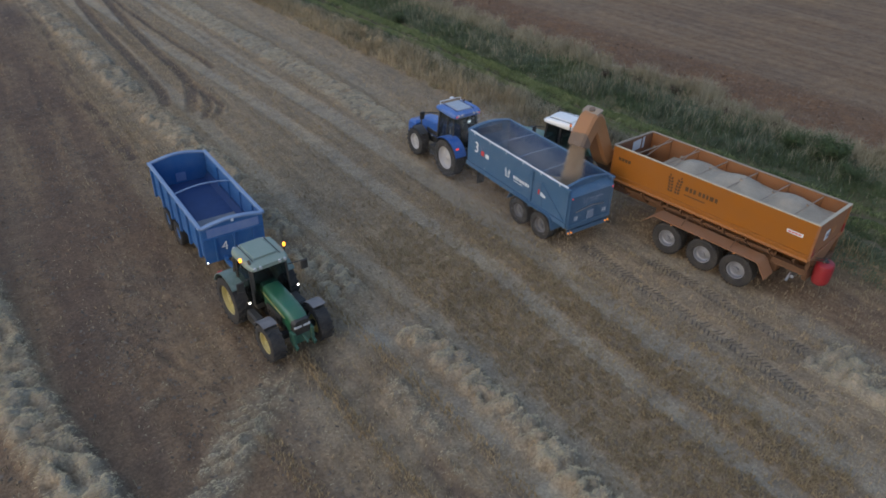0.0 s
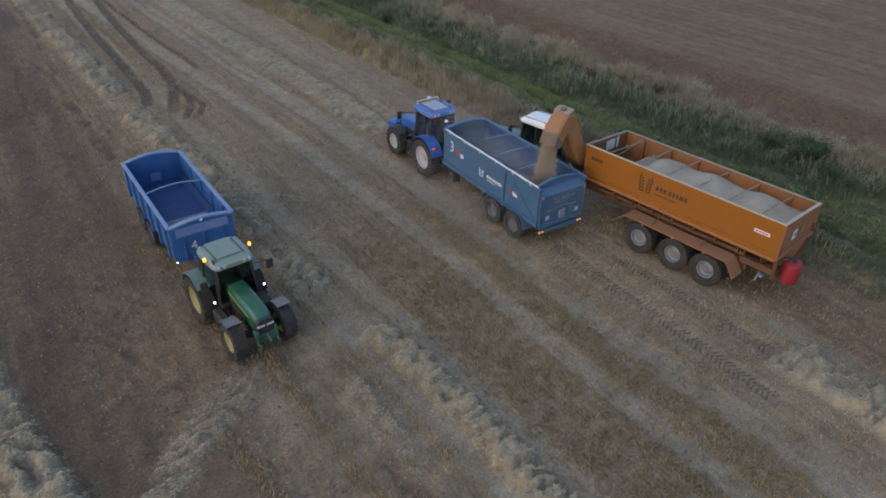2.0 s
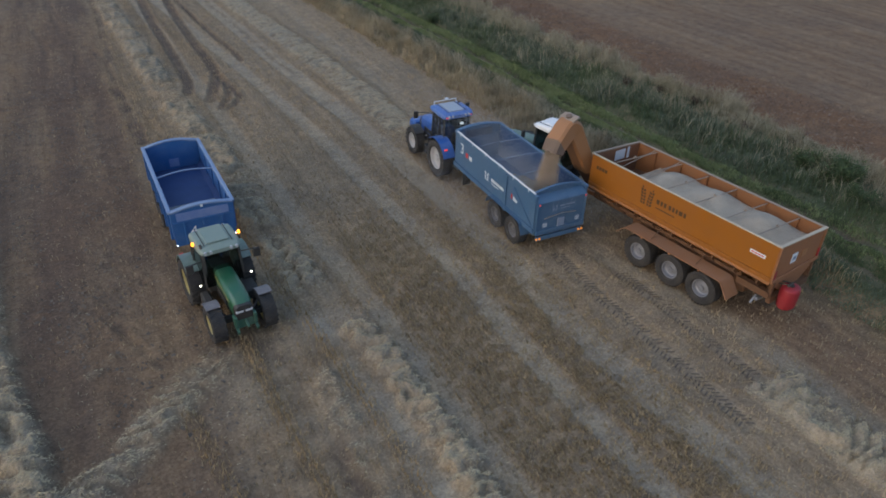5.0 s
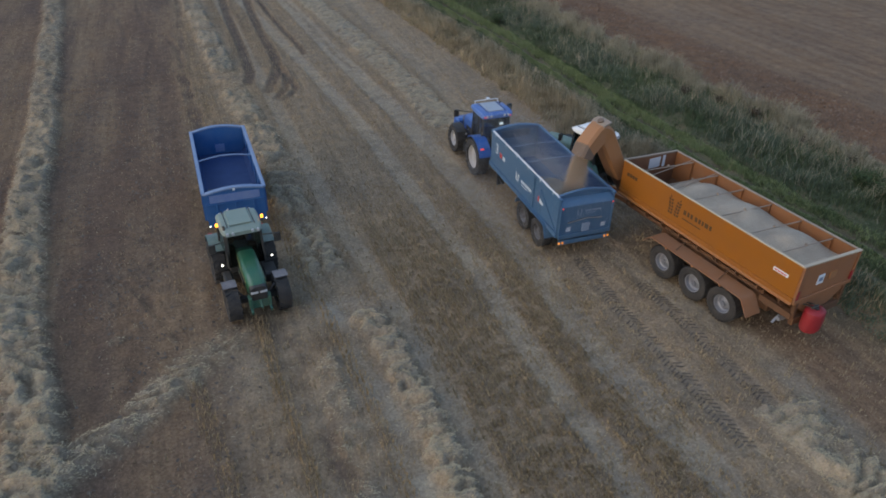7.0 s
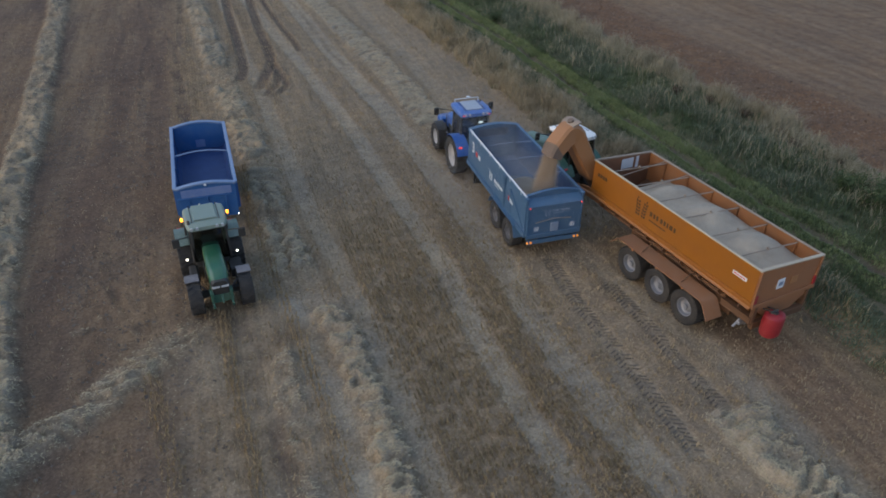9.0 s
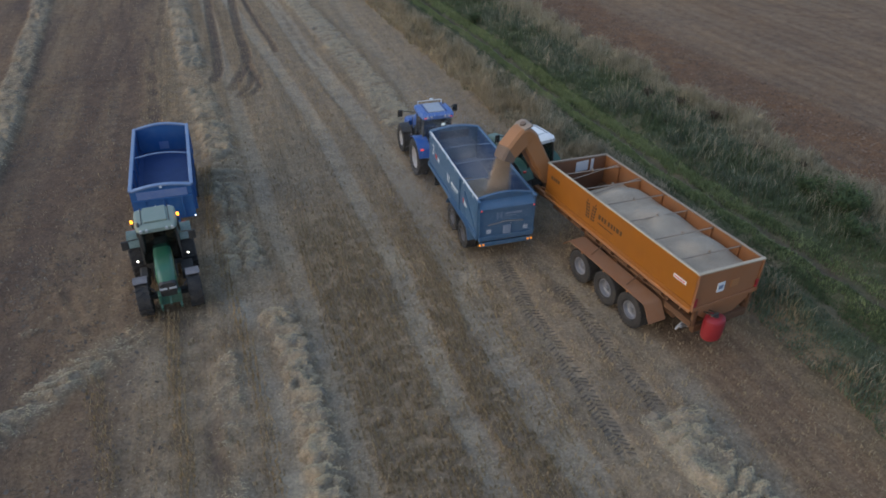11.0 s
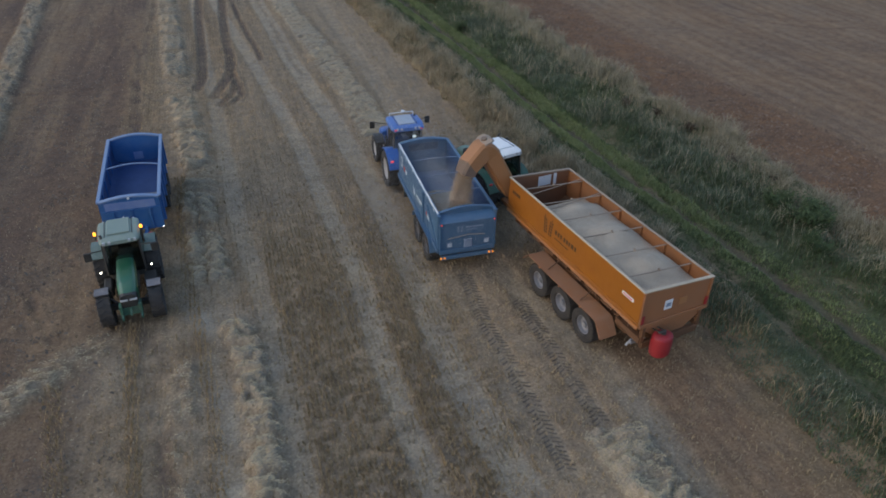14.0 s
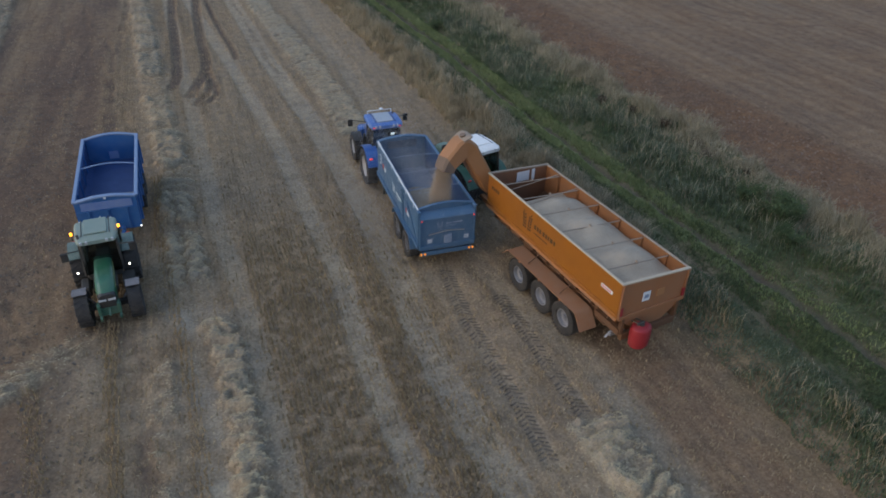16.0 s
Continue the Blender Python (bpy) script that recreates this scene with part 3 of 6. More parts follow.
def plan(x, y):
    """Height, straw cover, bare soil, green and stubble at plan points."""
    x, y = np.asarray(x, float), np.asarray(y, float)
    wob = 0.18 * fractal(x, y, 3.0, 3)
    xs = x + wob
    n_mid, n_fine = fractal(x, y, 1.4, 11), fractal(x, y, 0.35, 21)
    vl, vr, pl, pr = verge_left(y), verge_right(y), path_left(y), path_right(y)
    in_verge = rise(xs, vl - 0.3, vl + 0.5) * (1 - rise(xs, vr - 0.4, vr + 0.4))
    in_path = rise(xs, pl - 0.3, pl + 0.2) * (1 - rise(xs, pr - 0.1, pr + 0.4))
    field = 1 - rise(xs, vl - 0.3, vl + 0.3)
    beyond = rise(xs, vr - 0.2, vr + 0.5)
    clod = fractal(x, y, 0.30, 23, 2)
    z = base_level(x, y) + 0.05 * n_mid + 0.035 * clod * (1 - rise(np.abs(x - 5), 40, 60))
    straw = np.zeros_like(x)
    soil = np.zeros_like(x)
    # windrows
    ripple = np.sin((y + 1.0 * fractal(x, y, 1.3, 33) + 0.25 * x) * 2 * math.pi / 0.66)
    lumpy = np.clip(0.70 + 0.45 * ripple + 0.60 * fractal(x, y, 0.9, 31) + 0.3 * n_fine, 0.05, 1.7)
    sway = np.sin((y + 0.7 * fractal(x * 0.3, y, 2.1, 35)) * 2 * math.pi / 0.85)
    da = x + 0.4 * wob - row_a(y) + 0.13 * sway
    near_a = band(da, 0.36, 0.24) * (1 - rise(y, -1.5, -0.9))
    pair = rise(y, 1.2, 1.8) * (1 - rise(y, 9.5, 11))
    pair = pair * (1 - 0.8 * band(y - 6.3, 0.35, 0.4)) * (1 - 0.6 * band(y + 0.2 * x - 8.0, 0.2, 0.4))
    a_row = np.maximum(near_a, np.maximum(band(da - 0.42, 0.24, 0.22), 0.9 * band(da + 0.38, 0.20, 0.22)) * pair)
    piles = np.clip(0.85 + 1.3 * value_noise(0.4 * x, y, 1.5, 43), 0.35, 1.0)
    a_row = np.maximum(a_row, band(da, 0.58, 0.36) * rise(y, 9.5, 11) * piles)
    db = xs - row_b(y)
    b_row = band(db, 0.58, 0.45) * (1 - 0.25 * rise(y, 12, 30))
    dc = xs - row_c(y)
    c_row = band(dc, 0.75, 0.5) * rise(y, 13.5, 15) * 0.95
    diag = 0.72 * band(near_line(xs, y, DIAGONAL), 0.5, 0.55) * np.clip(0.75 + 1.0 * fractal(x, y, 1.3, 41), 0, 1)
    patch = band(xs - (2.95 - 0.04 * (y + 10.4)), 0.85, 0.25) * (1 - rise(y + 0.12 * (x - 2), -10.15, -9.9)) * np.clip(0.85 + 0.5 * n_mid, 0.35, 1)
    thin_row = 0.6 * band(near_line(xs, y, THIN_ROW), 0.12, 0.16) * np.clip(0.5 + 1.6 * n_mid, 0, 1)
    low_row = 0.45 * band(xs + 10.45 - 0.03 * (y + 4), 0.28, 0.3) * (1 - rise(y, -2.2, -1.2)) * np.clip(0.6 + 1.2 * n_mid, 0, 1)
    a_row = np.maximum(a_row, np.maximum(low_row, thin_row))
    rows = np.clip(a_row + b_row + c_row + 0.95 * diag + 1.0 * patch, 0, 1) * field
    z = z + rows * lumpy * np.where(np.abs(dc) < 1.6, 0.14, 0.34) * np.where(np.abs(db) < 1.6, 1.25, 1.0)
    # Cover thins in the troughs; darker ground there imitates shade between clumps.
    thick = np.maximum(rows * np.clip(1.5 * lumpy - 0.30, 0, 1), 0.7 * patch * field)
    thick = np.maximum(thick, 0.8 * a_row * np.clip(0.55 + 0.5 * ripple, 0, 1) * rise(y, 2.5, 4) * (1 - rise(y, 18, 30)) * field)
    straw = np.maximum(straw, np.clip(0.45 * rows + 0.6 * thick, 0, 1))
    litter = band(xs + 9.9, 1.3, 0.8) * (1 - rise(y, -1.5, 1.5)) * 0.34 + band(xs + 13.3, 0.9, 1.2) * (1 - rise(y, -2.6, -0.9)) * 0.38 + band(da, 0.95, 0.6) * 0.34 + 0.4 * band(x + 0.4 * wob - row_a(y) + 1.1, 0.25, 0.3) * (1 - rise(y, 3, 6))
    straw = np.maximum(straw, litter * np.clip(0.8 + 0.9 * n_mid, 0, 1) * field)
    # pale, trodden wheel lanes
    for lane, half, k in ((lane_0, 0.34, 0.55), (lane_1, 0.36, 0.68), (lane_2, 0.55, 0.70), (lane_3, 0.5, 0.5)):
        m = band(x + 0.4 * wob - lane(y), half, 0.22) * np.clip(0.92 + 0.3 * n_mid, 0, 1) * field
        straw = np.maximum(straw, k * m)
        z = z - 0.05 * m
    wide = band(xs - 0.75 + 0.02 * y, 1.3, 0.7) * (1 - rise(y, 2, 8)) * field
    straw = np.maximum(straw, 0.36 * wide * np.clip(0.8 + 0.7 * n_mid, 0, 1))
    head = rise(xs, row_c(y) + 0.8, row_c(y) + 2) * rise(y, 12, 20) * field
    straw = np.maximum(straw, 0.34 * head)
    bandy = np.maximum(rise(xs, lane_0(y) + 0.3, lane_0(y) + 0.8) * (1 - rise(xs, lane_1(y) - 0.8, lane_1(y) - 0.3)), rise(xs, lane_1(y) + 0.3, lane_1(y) + 0.7) * (1 - rise(xs, lane_2(y) - 0.7, lane_2(y) - 0.3)))
    bandy = bandy * (1 - 0.75 * rise(y, -2, 18))
    rowing = fractal(x, y * 0.07, 0.7, 37)
    straw = np.maximum(straw, field * np.clip(0.20 - 0.03 * bandy + 0.14 * rowing, 0, 0.5) * rise(xs, -9, -7))
    straw = np.maximum(straw, field * np.clip(0.04 + 0.22 * rowing, 0, 0.4) * (1 - rise(xs, -14, -12)))
    tractor_lanes = np.maximum(band(xs + 13.35, 0.32, 0.3), band(xs + 11.35, 0.4, 0.3)) * (1 - rise(y, 14, 22)) * field
    straw = np.maximum(straw, 0.16 * tractor_lanes)
    z = z - 0.03 * tractor_lanes
    brown = rise(xs, 4.4, 5.6) * (1 - rise(y, -2, 5)) * field * (1 - rows)
    straw = straw * (1 - 0.85 * brown)
    # Brown stubble; soil and earth also paint in shade around the bin.
    soil = np.maximum(soil, 0.20 * brown * np.clip(0.6 + 0.9 * fractal(x, y * 0.15, 1.0, 57), 0, 1.3))
    # darker ground on the worked side
    left = 1 - rise(xs, -14.2, -12.6)
    streak = fractal(x * 1.0, y * 0.12, 1.1, 51)
    soil = np.maximum(soil, left * np.clip(0.44 + 0.65 * streak, 0.12, 0.8) * (1 - rows))
    soil = np.maximum(soil, 0.30 * rise(xs, -20.5, -18) * left * (1 - rise(y, 1, 9)) * (1 - rows) * np.clip(0.7 + 0.6 * n_mid, 0, 1))
    for pts, half in TRACKS:
        d = near_line(x + 0.2 * wob, y, pts)
        m = band(d, half, 0.18)
        m = m * np.clip(rise(y, 20.0, 22.5), 0.3, 1) * np.clip(0.85 + 0.3 * n_mid, 0, 1)
        soil, straw = np.maximum(soil, 0.70 * m), straw * (1 - m)
        z = z - 0.08 * m + 0.03 * band(d - half - 0.2, 0.05, 0.12)
    for pts, half, strength in RUTS:
        m = strength * band(near_line(xs, y, pts) + 0.12 * n_fine + 0.10 * n_mid, half, 0.16) * np.clip(0.7 + 1.1 * fractal(x, y, 0.8, 47), 0, 1)
        soil, straw = np.maximum(soil, 1.0 * m), straw * (1 - 0.9 * m)
        z = z - 0.07 * m + 0.05 * strength * np.clip(0.5 + 1.5 * n_fine, 0, 1) * band(near_line(xs, y, pts) - half - 0.2, 0.06, 0.12)
    for pts in LUGS:
        d = near_line(xs, y, pts)
        m = band(d, 0.28, 0.1)
        z = z - m * 0.05
        straw = np.maximum(straw, 0.42 * m)
    # the verge, its path and the ground beyond
    hump = in_verge * (0.10 + 0.10 * n_mid)
    wheel_ruts = band(xs - path_rut(y), 0.20, 0.22)
    z = z + hump - 0.06 * in_path - 0.16 * wheel_ruts * in_path + 0.05 * band(xs - 0.5 * (pl + path_rut(y)), 0.3, 0.3) * in_path
    edge_rut = band(xs - pl - 0.12, 0.10, 0.15) * in_verge
    soil = np.maximum(soil, 0.85 * np.maximum(wheel_ruts * in_path, 0.8 * edge_rut))
    green = in_verge * (1 - 0.55 * np.maximum(wheel_ruts, 0.8 * edge_rut)) * np.clip(0.75 + 0.5 * n_mid, 0, 1) * np.clip(rise(xs, vl + 0.6, vl + 1.8), 0.25, 1)
    green = np.maximum(green, 0.40 * rise(xs, vl - 2.2, vl - 0.2) * field * (1 - rise(y, 0, 10)) * np.clip(0.6 + 0.9 * n_mid, 0, 1))
    straw = np.maximum(straw, 0.4 * in_verge * (1 - rise(xs, vl + 0.8, vl + 1.8)) * rise(y, -4, 3))
    dug = rise(xs, vr, vr + 0.6) * (1 - rise(xs + 0.5 * n_mid, vr + 5.4, vr + 8.0))
    earth = dug * np.clip(0.9 + 0.4 * n_mid, 0, 1.0)
    soil = np.maximum(soil, 0.35 * dug)
    z = z + dug * 0.09 * fractal(x, y, 0.8, 71)
    far_lines = fractal(x * 1.0, y * 0.06, 1.5, 81)
    drilled = np.sin((x - vr + 0.25 * fractal(x, y * 0.2, 3.0, 83)) * 2 * math.pi / 1.45) * (1 - rise(np.hypot(x, y), 90, 140))
    straw = np.maximum(straw, beyond * (1 - dug) * np.clip(0.14 + 0.08 * drilled + 0.20 * far_lines + 0.1 * n_mid, 0, 0.5))
    soil = np.maximum(soil, beyond * (1 - dug) * np.clip(0.17 - 0.10 * drilled - 0.28 * far_lines - 0.15 * n_mid, 0, 0.5))
    for cx, cy, r in ((47, 35, 7.0), (47, 35, 9.2)):
        m = band(np.hypot(x - cx, (y - cy)) - r, 0.15, 0.25) * (x < cx)
        soil = np.maximum(soil, 0.55 * m)
    earth = np.maximum(earth, np.maximum(0.34 * left * (1 - rows) * (1 - rise(y, 25, 55) * 0.4), 0.48 * beyond * (1 - dug)))
    earth = earth * (1 - 0.8 * rows)
    earth = np.maximum(earth, 0.50 * brown * np.clip(0.8 + 0.6 * n_mid, 0, 1))
    stubble = (1 - straw) * (1 - 0.9 * np.clip(soil, 0, 1)) * field * (1 - 0.80 * left) * (1 - 0.62 * brown)
    return z, np.clip(straw, 0, 1), np.clip(soil, 0, 1), np.clip(green, 0, 1), stubble, in_verge, in_path, thick, np.clip(earth, 0, 1), bandy


def steps(fine0, fine1, d, mid1, d2, far):
    core = np.arange(fine0, fine1, d)
    right = np.arange(fine1, mid1, d2)
    out = [mid1 + (far - mid1) * (k / 14.0) ** 3 for k in range(15)]
    back = [fine0 - (far + fine0) * (k / 14.0) ** 3 for k in range(14, 0, -1)]
    return np.concatenate([back, core, right, out])


gx, gy = steps(-25.0, 11.0, 0.115, 58.0, 0.30, 2200.0), steps(-17.0, 30.0, 0.125, 62.0, 0.28, 2200.0)
GX, GY = np.meshgrid(gx, gy)
gz, g_straw, g_soil, g_green, _, _, _, _, g_earth, _ = plan(GX.ravel(), GY.ravel())
nx, ny = len(gx), len(gy)
ground_data = bpy.data.meshes.new("ground")
ground_data.vertices.add(nx * ny)
ground_data.vertices.foreach_set("co", np.stack([GX.ravel(), GY.ravel(), gz], 1).astype(np.float32).ravel())
quad = np.arange(nx * ny).reshape(ny, nx)
corner = np.stack([quad[:-1, :-1], quad[:-1, 1:], quad[1:, 1:], quad[1:, :-1]], -1).reshape(-1, 4)
ground_data.loops.add(corner.size)
ground_data.loops.foreach_set("vertex_index", corner.astype(np.int32).ravel())
ground_data.polygons.add(len(corner))
ground_data.polygons.foreach_set("loop_start", np.arange(0, corner.size, 4, dtype=np.int32))
ground_data.polygons.foreach_set("use_smooth", np.ones(len(corner), bool))
cover = ground_data.attributes.new("cover", "FLOAT_COLOR", "POINT")
cover.data.foreach_set("color", np.stack([g_straw, g_soil, g_green, g_earth], 1).astype(np.float32).ravel())
ground_data.update(calc_edges=True)
ground_data.materials.append(GROUND)
ground = tagged(new("ground", ground_data), "harvested wheat field with stubble, straw rows, tyre tracks and a grass verge", "ground", kind="structure")


def blades(name, x, y, z, height, width, lean, turn, material, label, category, tip=0.15, bend=0.5):
    """Many two-piece blades in one mesh: foot, knee and tip."""
    n = len(x)
    c, s = np.cos(turn), np.sin(turn)
    la = rng.uniform(0, 2 * np.pi, n)
    lx, ly = np.cos(la) * lean * height, np.sin(la) * lean * height
    foot = np.stack([x, y, z - 0.02], 1)
    knee = np.stack([x + lx * bend * 0.6, y + ly * bend * 0.6, z + height * 0.55], 1)
    top = np.stack([x + lx, y + ly, z + height], 1)
    side = np.stack([c * width / 2, s * width / 2, np.zeros(n)], 1)
    v = np.stack([foot - side, foot + side, knee + side * 0.9, knee - side * 0.9, top + side * tip, top - side * tip], 1).reshape(-1, 3)
    return strips(name, v, n, material, label, category)


def strips(name, v, n, material, label, category):
    k = np.arange(n)[:, None] * 6
    f = np.concatenate([k + np.array([[0, 1, 2, 3]]), k + np.array([[3, 2, 4, 5]])], 1).reshape(-1, 4)
    d = bpy.data.meshes.new(name)
    d.vertices.add(len(v))
    d.vertices.foreach_set("co", v.astype(np.float32).ravel())
    d.loops.add(f.size)
    d.loops.foreach_set("vertex_index", f.astype(np.int32).ravel())
    d.polygons.add(len(f))
    d.polygons.foreach_set("loop_start", np.arange(0, f.size, 4, dtype=np.int32))
    d.update(calc_edges=True)
    d.materials.append(material)
    return tagged(new(name, d), label, category, kind="stuff")


def lying(name, x, y, z, length, width, turn, pitch, material, label, category):
    """Loose straws: bent strips that lie about."""
    n = len(x)
    d = np.stack([np.cos(turn) * np.cos(pitch), np.sin(turn) * np.cos(pitch), np.sin(pitch)], 1)
    side = np.stack([-np.sin(turn), np.cos(turn), rng.uniform(-0.5, 0.5, n)], 1) * width[:, None] / 2
    mid = np.stack([x, y, z], 1)
    a, b = mid - d * length[:, None] / 2, mid + d * length[:, None] / 2
    a[:, 2] -= length * 0.10
    b[:, 2] -= length * 0.10
    v = np.stack([a - side, a + side, mid + side, mid - side, b + side, b - side], 1).reshape(-1, 3)
    return strips(name, v, n, material, label, category)


def specks(name, points, size, material, label, category):
    """Tiny loose four-sided flakes in one mesh."""
    n = len(points)
    a = rng.normal(0, 1, (n, 3))
    b = np.cross(a, rng.normal(0, 1, (n, 3)))
    a *= (size / 2 / np.linalg.norm(a, axis=1))[:, None]
    b *= (size / 2 / np.linalg.norm(b, axis=1))[:, None]
    v = np.stack([points - a, points - b, points + a, points + b], 1).reshape(-1, 3)
    d = bpy.data.meshes.new(name)
    d.vertices.add(4 * n)
    d.vertices.foreach_set("co", v.astype(np.float32).ravel())
    d.loops.add(4 * n)
    d.loops.foreach_set("vertex_index", np.arange(4 * n, dtype=np.int32))
    d.polygons.add(n)
    d.polygons.foreach_set("loop_start", np.arange(0, 4 * n, 4, dtype=np.int32))
    d.update(calc_edges=True)
    d.materials.append(material)
    return tagged(new(name, d), label, category, kind="stuff")


def scatter(x0, x1, y0, y1, count):
    return rng.uniform(x0, x1, count), rng.uniform(y0, y1, count)


# stubble in drilled rows
px_, py_ = scatter(-26, 9.5, -17, 50, 640000)
px_ = np.round(px_ / 0.17) * 0.17 + rng.normal(0, 0.03, len(px_))
px_ = np.concatenate([px_, np.round(rng.uniform(-7, 0, 150000) / 0.17) * 0.17 + rng.normal(0, 0.03, 150000)])
py_ = np.concatenate([py_, rng.uniform(-14, 8, 150000)])
extra = np.arange(len(px_)) >= 640000
near_y = (rng.random(len(px_)) < 0.8 * np.where(extra, np.interp(py_, [-14, 0, 8], [1.0, 0.9, 0.0]), 1.0)) & (rng.random(len(px_)) < np.interp(py_, [-17, 8, 20, 50], [1.0, 0.8, 0.5, 0.22]))
z_, st_, so_, gr_, sb_, _, _, _, _, bd_ = plan(px_, py_)
tuft = np.clip(0.45 + 0.15 * bd_ + (0.8 + 0.1 * bd_) * value_noise(px_, py_, 0.17, 91), 0, 1)
keep = near_y & (rng.random(len(px_)) < sb_ * tuft)
amber = np.maximum(band(px_ - amber_1(py_), 0.17, 0.12) * (py_ < -0.4), np.maximum(0.8 * band(px_ - amber_2(py_), 0.15, 0.15) * (py_ < 12), band(px_ - amber_3(py_), 0.2, 0.2) * (py_ < -3.2) * 0.6)) > rng.random(len(px_))
for name, sel, mat, hh, label in (("stubble", keep & ~amber, STUBBLE, 0.125, "brown wheat stubble in drilled rows on the field"), ("amber_stubble", amber, STUBBLE_AMBER, 0.15, "amber standing stubble left between wheel lanes")):
    k = int(sel.sum())
    blades(name, px_[sel], py_[sel], z_[sel], rng.uniform(0.5, 1.2, k) * hh, rng.uniform(0.012, 0.03, k), rng.uniform(0.1, 0.6, k), rng.uniform(0, math.pi, k), mat, label, "stubble", tip=0.8)

# prints of tractor tyres: chevrons of pressed dark soil
print_v = []
for pts in LUGS:
    for (ax, ay), (bx, by) in zip(pts, pts[1:]):
        span = math.hypot(bx - ax, by - ay)
        tx, ty = (bx - ax) / span, (by - ay) / span
        for k in range(int(span / 0.19)):
            for hand in (-1, 1):
                c0 = (k + (0.5 if hand > 0 else 0.0)) * 0.19
                f0, f1 = c0 + rng.uniform(-0.02, 0.02), c0 + 0.13
                o0, o1 = hand * 0.03, hand * rng.uniform(0.27, 0.34)
                row = []
                for f, o in ((f0, o0), (0.5 * (f0 + f1), 0.5 * (o0 + o1)), (f1, o1)):
                    for w in (-0.032, 0.032):
                        row.append((ax + tx * (f + w) - ty * o, ay + ty * (f + w) + tx * o))
                if rng.random() < 0.9:
                    print_v += [row[0], row[1], row[3], row[2], row[5], row[4]]
print_v = np.array(print_v)
print_z = plan(print_v[:, 0], print_v[:, 1])[0] + 0.022
strips("tyre_prints", np.column_stack([print_v, print_z]), len(print_v) // 6, WEED_SOIL, "dark chevron prints of tractor tyres in the stubble", "tyre track")

# loose straw on the windrows and thin litter on the lanes
px_, py_ = scatter(-26, 9, -17, 52, 1250000)
z_, st_, so_, gr_, sb_, _, _, rw_, _, _ = plan(px_, py_)
keep = rng.random(len(px_)) < np.where(rw_ > 0.15, 0.8 * rw_, 0.07 * st_) * np.interp(py_, [-17, 10, 52], [1.0, 0.8, 0.4])
k = int(keep.sum())
turn = np.where(rng.random(k) < 0.6, rng.normal(0.25, 0.5, k), rng.uniform(0, math.pi, k))
lying("loose_straw", px_[keep], py_[keep], z_[keep] + rng.uniform(0.01, 0.07, k) * np.clip(rw_[keep], 0.25, 1), rng.uniform(0.05, 0.15, k), rng.uniform(0.010, 0.022, k), turn, rng.normal(0, 0.13, k), STRAW, "pale loose straw lying in windrows after the harvest", "straw")

# verge: amber and pale dry grass at both edges, rough green between, a mown path with a rut
px_, py_ = scatter(3, 24, -20, 66, 700000)
lane_y = rng.uniform(-20, 60, 130000)
px_ = np.concatenate([px_, path_left(lane_y) + (path_right(lane_y) - path_left(lane_y)) * rng.random(130000)])
py_ = np.concatenate([py_, lane_y])
z_, _, _, _, _, _, ip_, _, _, _ = plan(px_, py_)
vl_, vr_, pl_, pr_ = verge_left(py_), verge_right(py_), path_left(py_), path_right(py_)
clump = fractal(px_, py_, 1.1, 61)
small = fractal(px_, py_, 0.45, 63)
blot = fractal(px_, py_, 3.5, 67)
thin = rng.random(len(px_)) < np.interp(py_, [-20, 15, 66], [1.0, 0.8, 0.45]) * np.clip(0.75 + 0.8 * small, 0.2, 1)
on = (px_ > vl_ - 0.25 + 0.35 * clump) & (px_ < vr_ + 0.1 + 0.7 * clump) & thin
mown = (ip_ > 0.5)
rut_ = band(px_ + 0.1 * small - path_rut(py_), 0.17, 0.16) * mown
a_, d_ = px_ - vl_, vr_ - px_
front = rise(py_, -6, 1)
dryness = np.where(px_ < pr_, np.interp(a_ / np.maximum(pl_ - vl_, 0.5), [0, 0.45, 0.8, 1.0], [0.96, 0.88, 0.58, 0.22]) * (0.08 + 0.92 * front), 0.02)
dryness = np.maximum(dryness, np.interp(d_, [0, 1.6, 3.0, 4.6], [0.92, 0.75, 0.20, 0.02]))
dryness = np.clip(dryness + np.where(px_ < pr_, 0.35, 0.22) * clump + 0.12 * blot, 0.03, 1)
pick = rng.random(len(px_))
dry = on & ~mown & (pick < dryness)
tan = dry & (a_ < 1.9 + 0.6 * clump)
pale = dry & ~tan
lush = on & ~mown & ~dry
rut_ = np.maximum(rut_, 0.8 * band(px_ - pl_ - 0.12, 0.10, 0.12))
short = on & mown & (rng.random(len(px_)) > 0.97 * rut_)
mid_rut = path_rut(py_)
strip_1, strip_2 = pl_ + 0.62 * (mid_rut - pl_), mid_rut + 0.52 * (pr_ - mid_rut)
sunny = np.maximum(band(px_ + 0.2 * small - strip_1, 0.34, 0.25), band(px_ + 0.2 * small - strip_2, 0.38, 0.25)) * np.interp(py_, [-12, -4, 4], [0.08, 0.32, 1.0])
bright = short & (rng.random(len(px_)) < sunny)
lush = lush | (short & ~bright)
blue = lush & ~short & (rng.random(len(px_)) < np.clip(0.45 + 0.9 * blot, 0.1, 0.9))
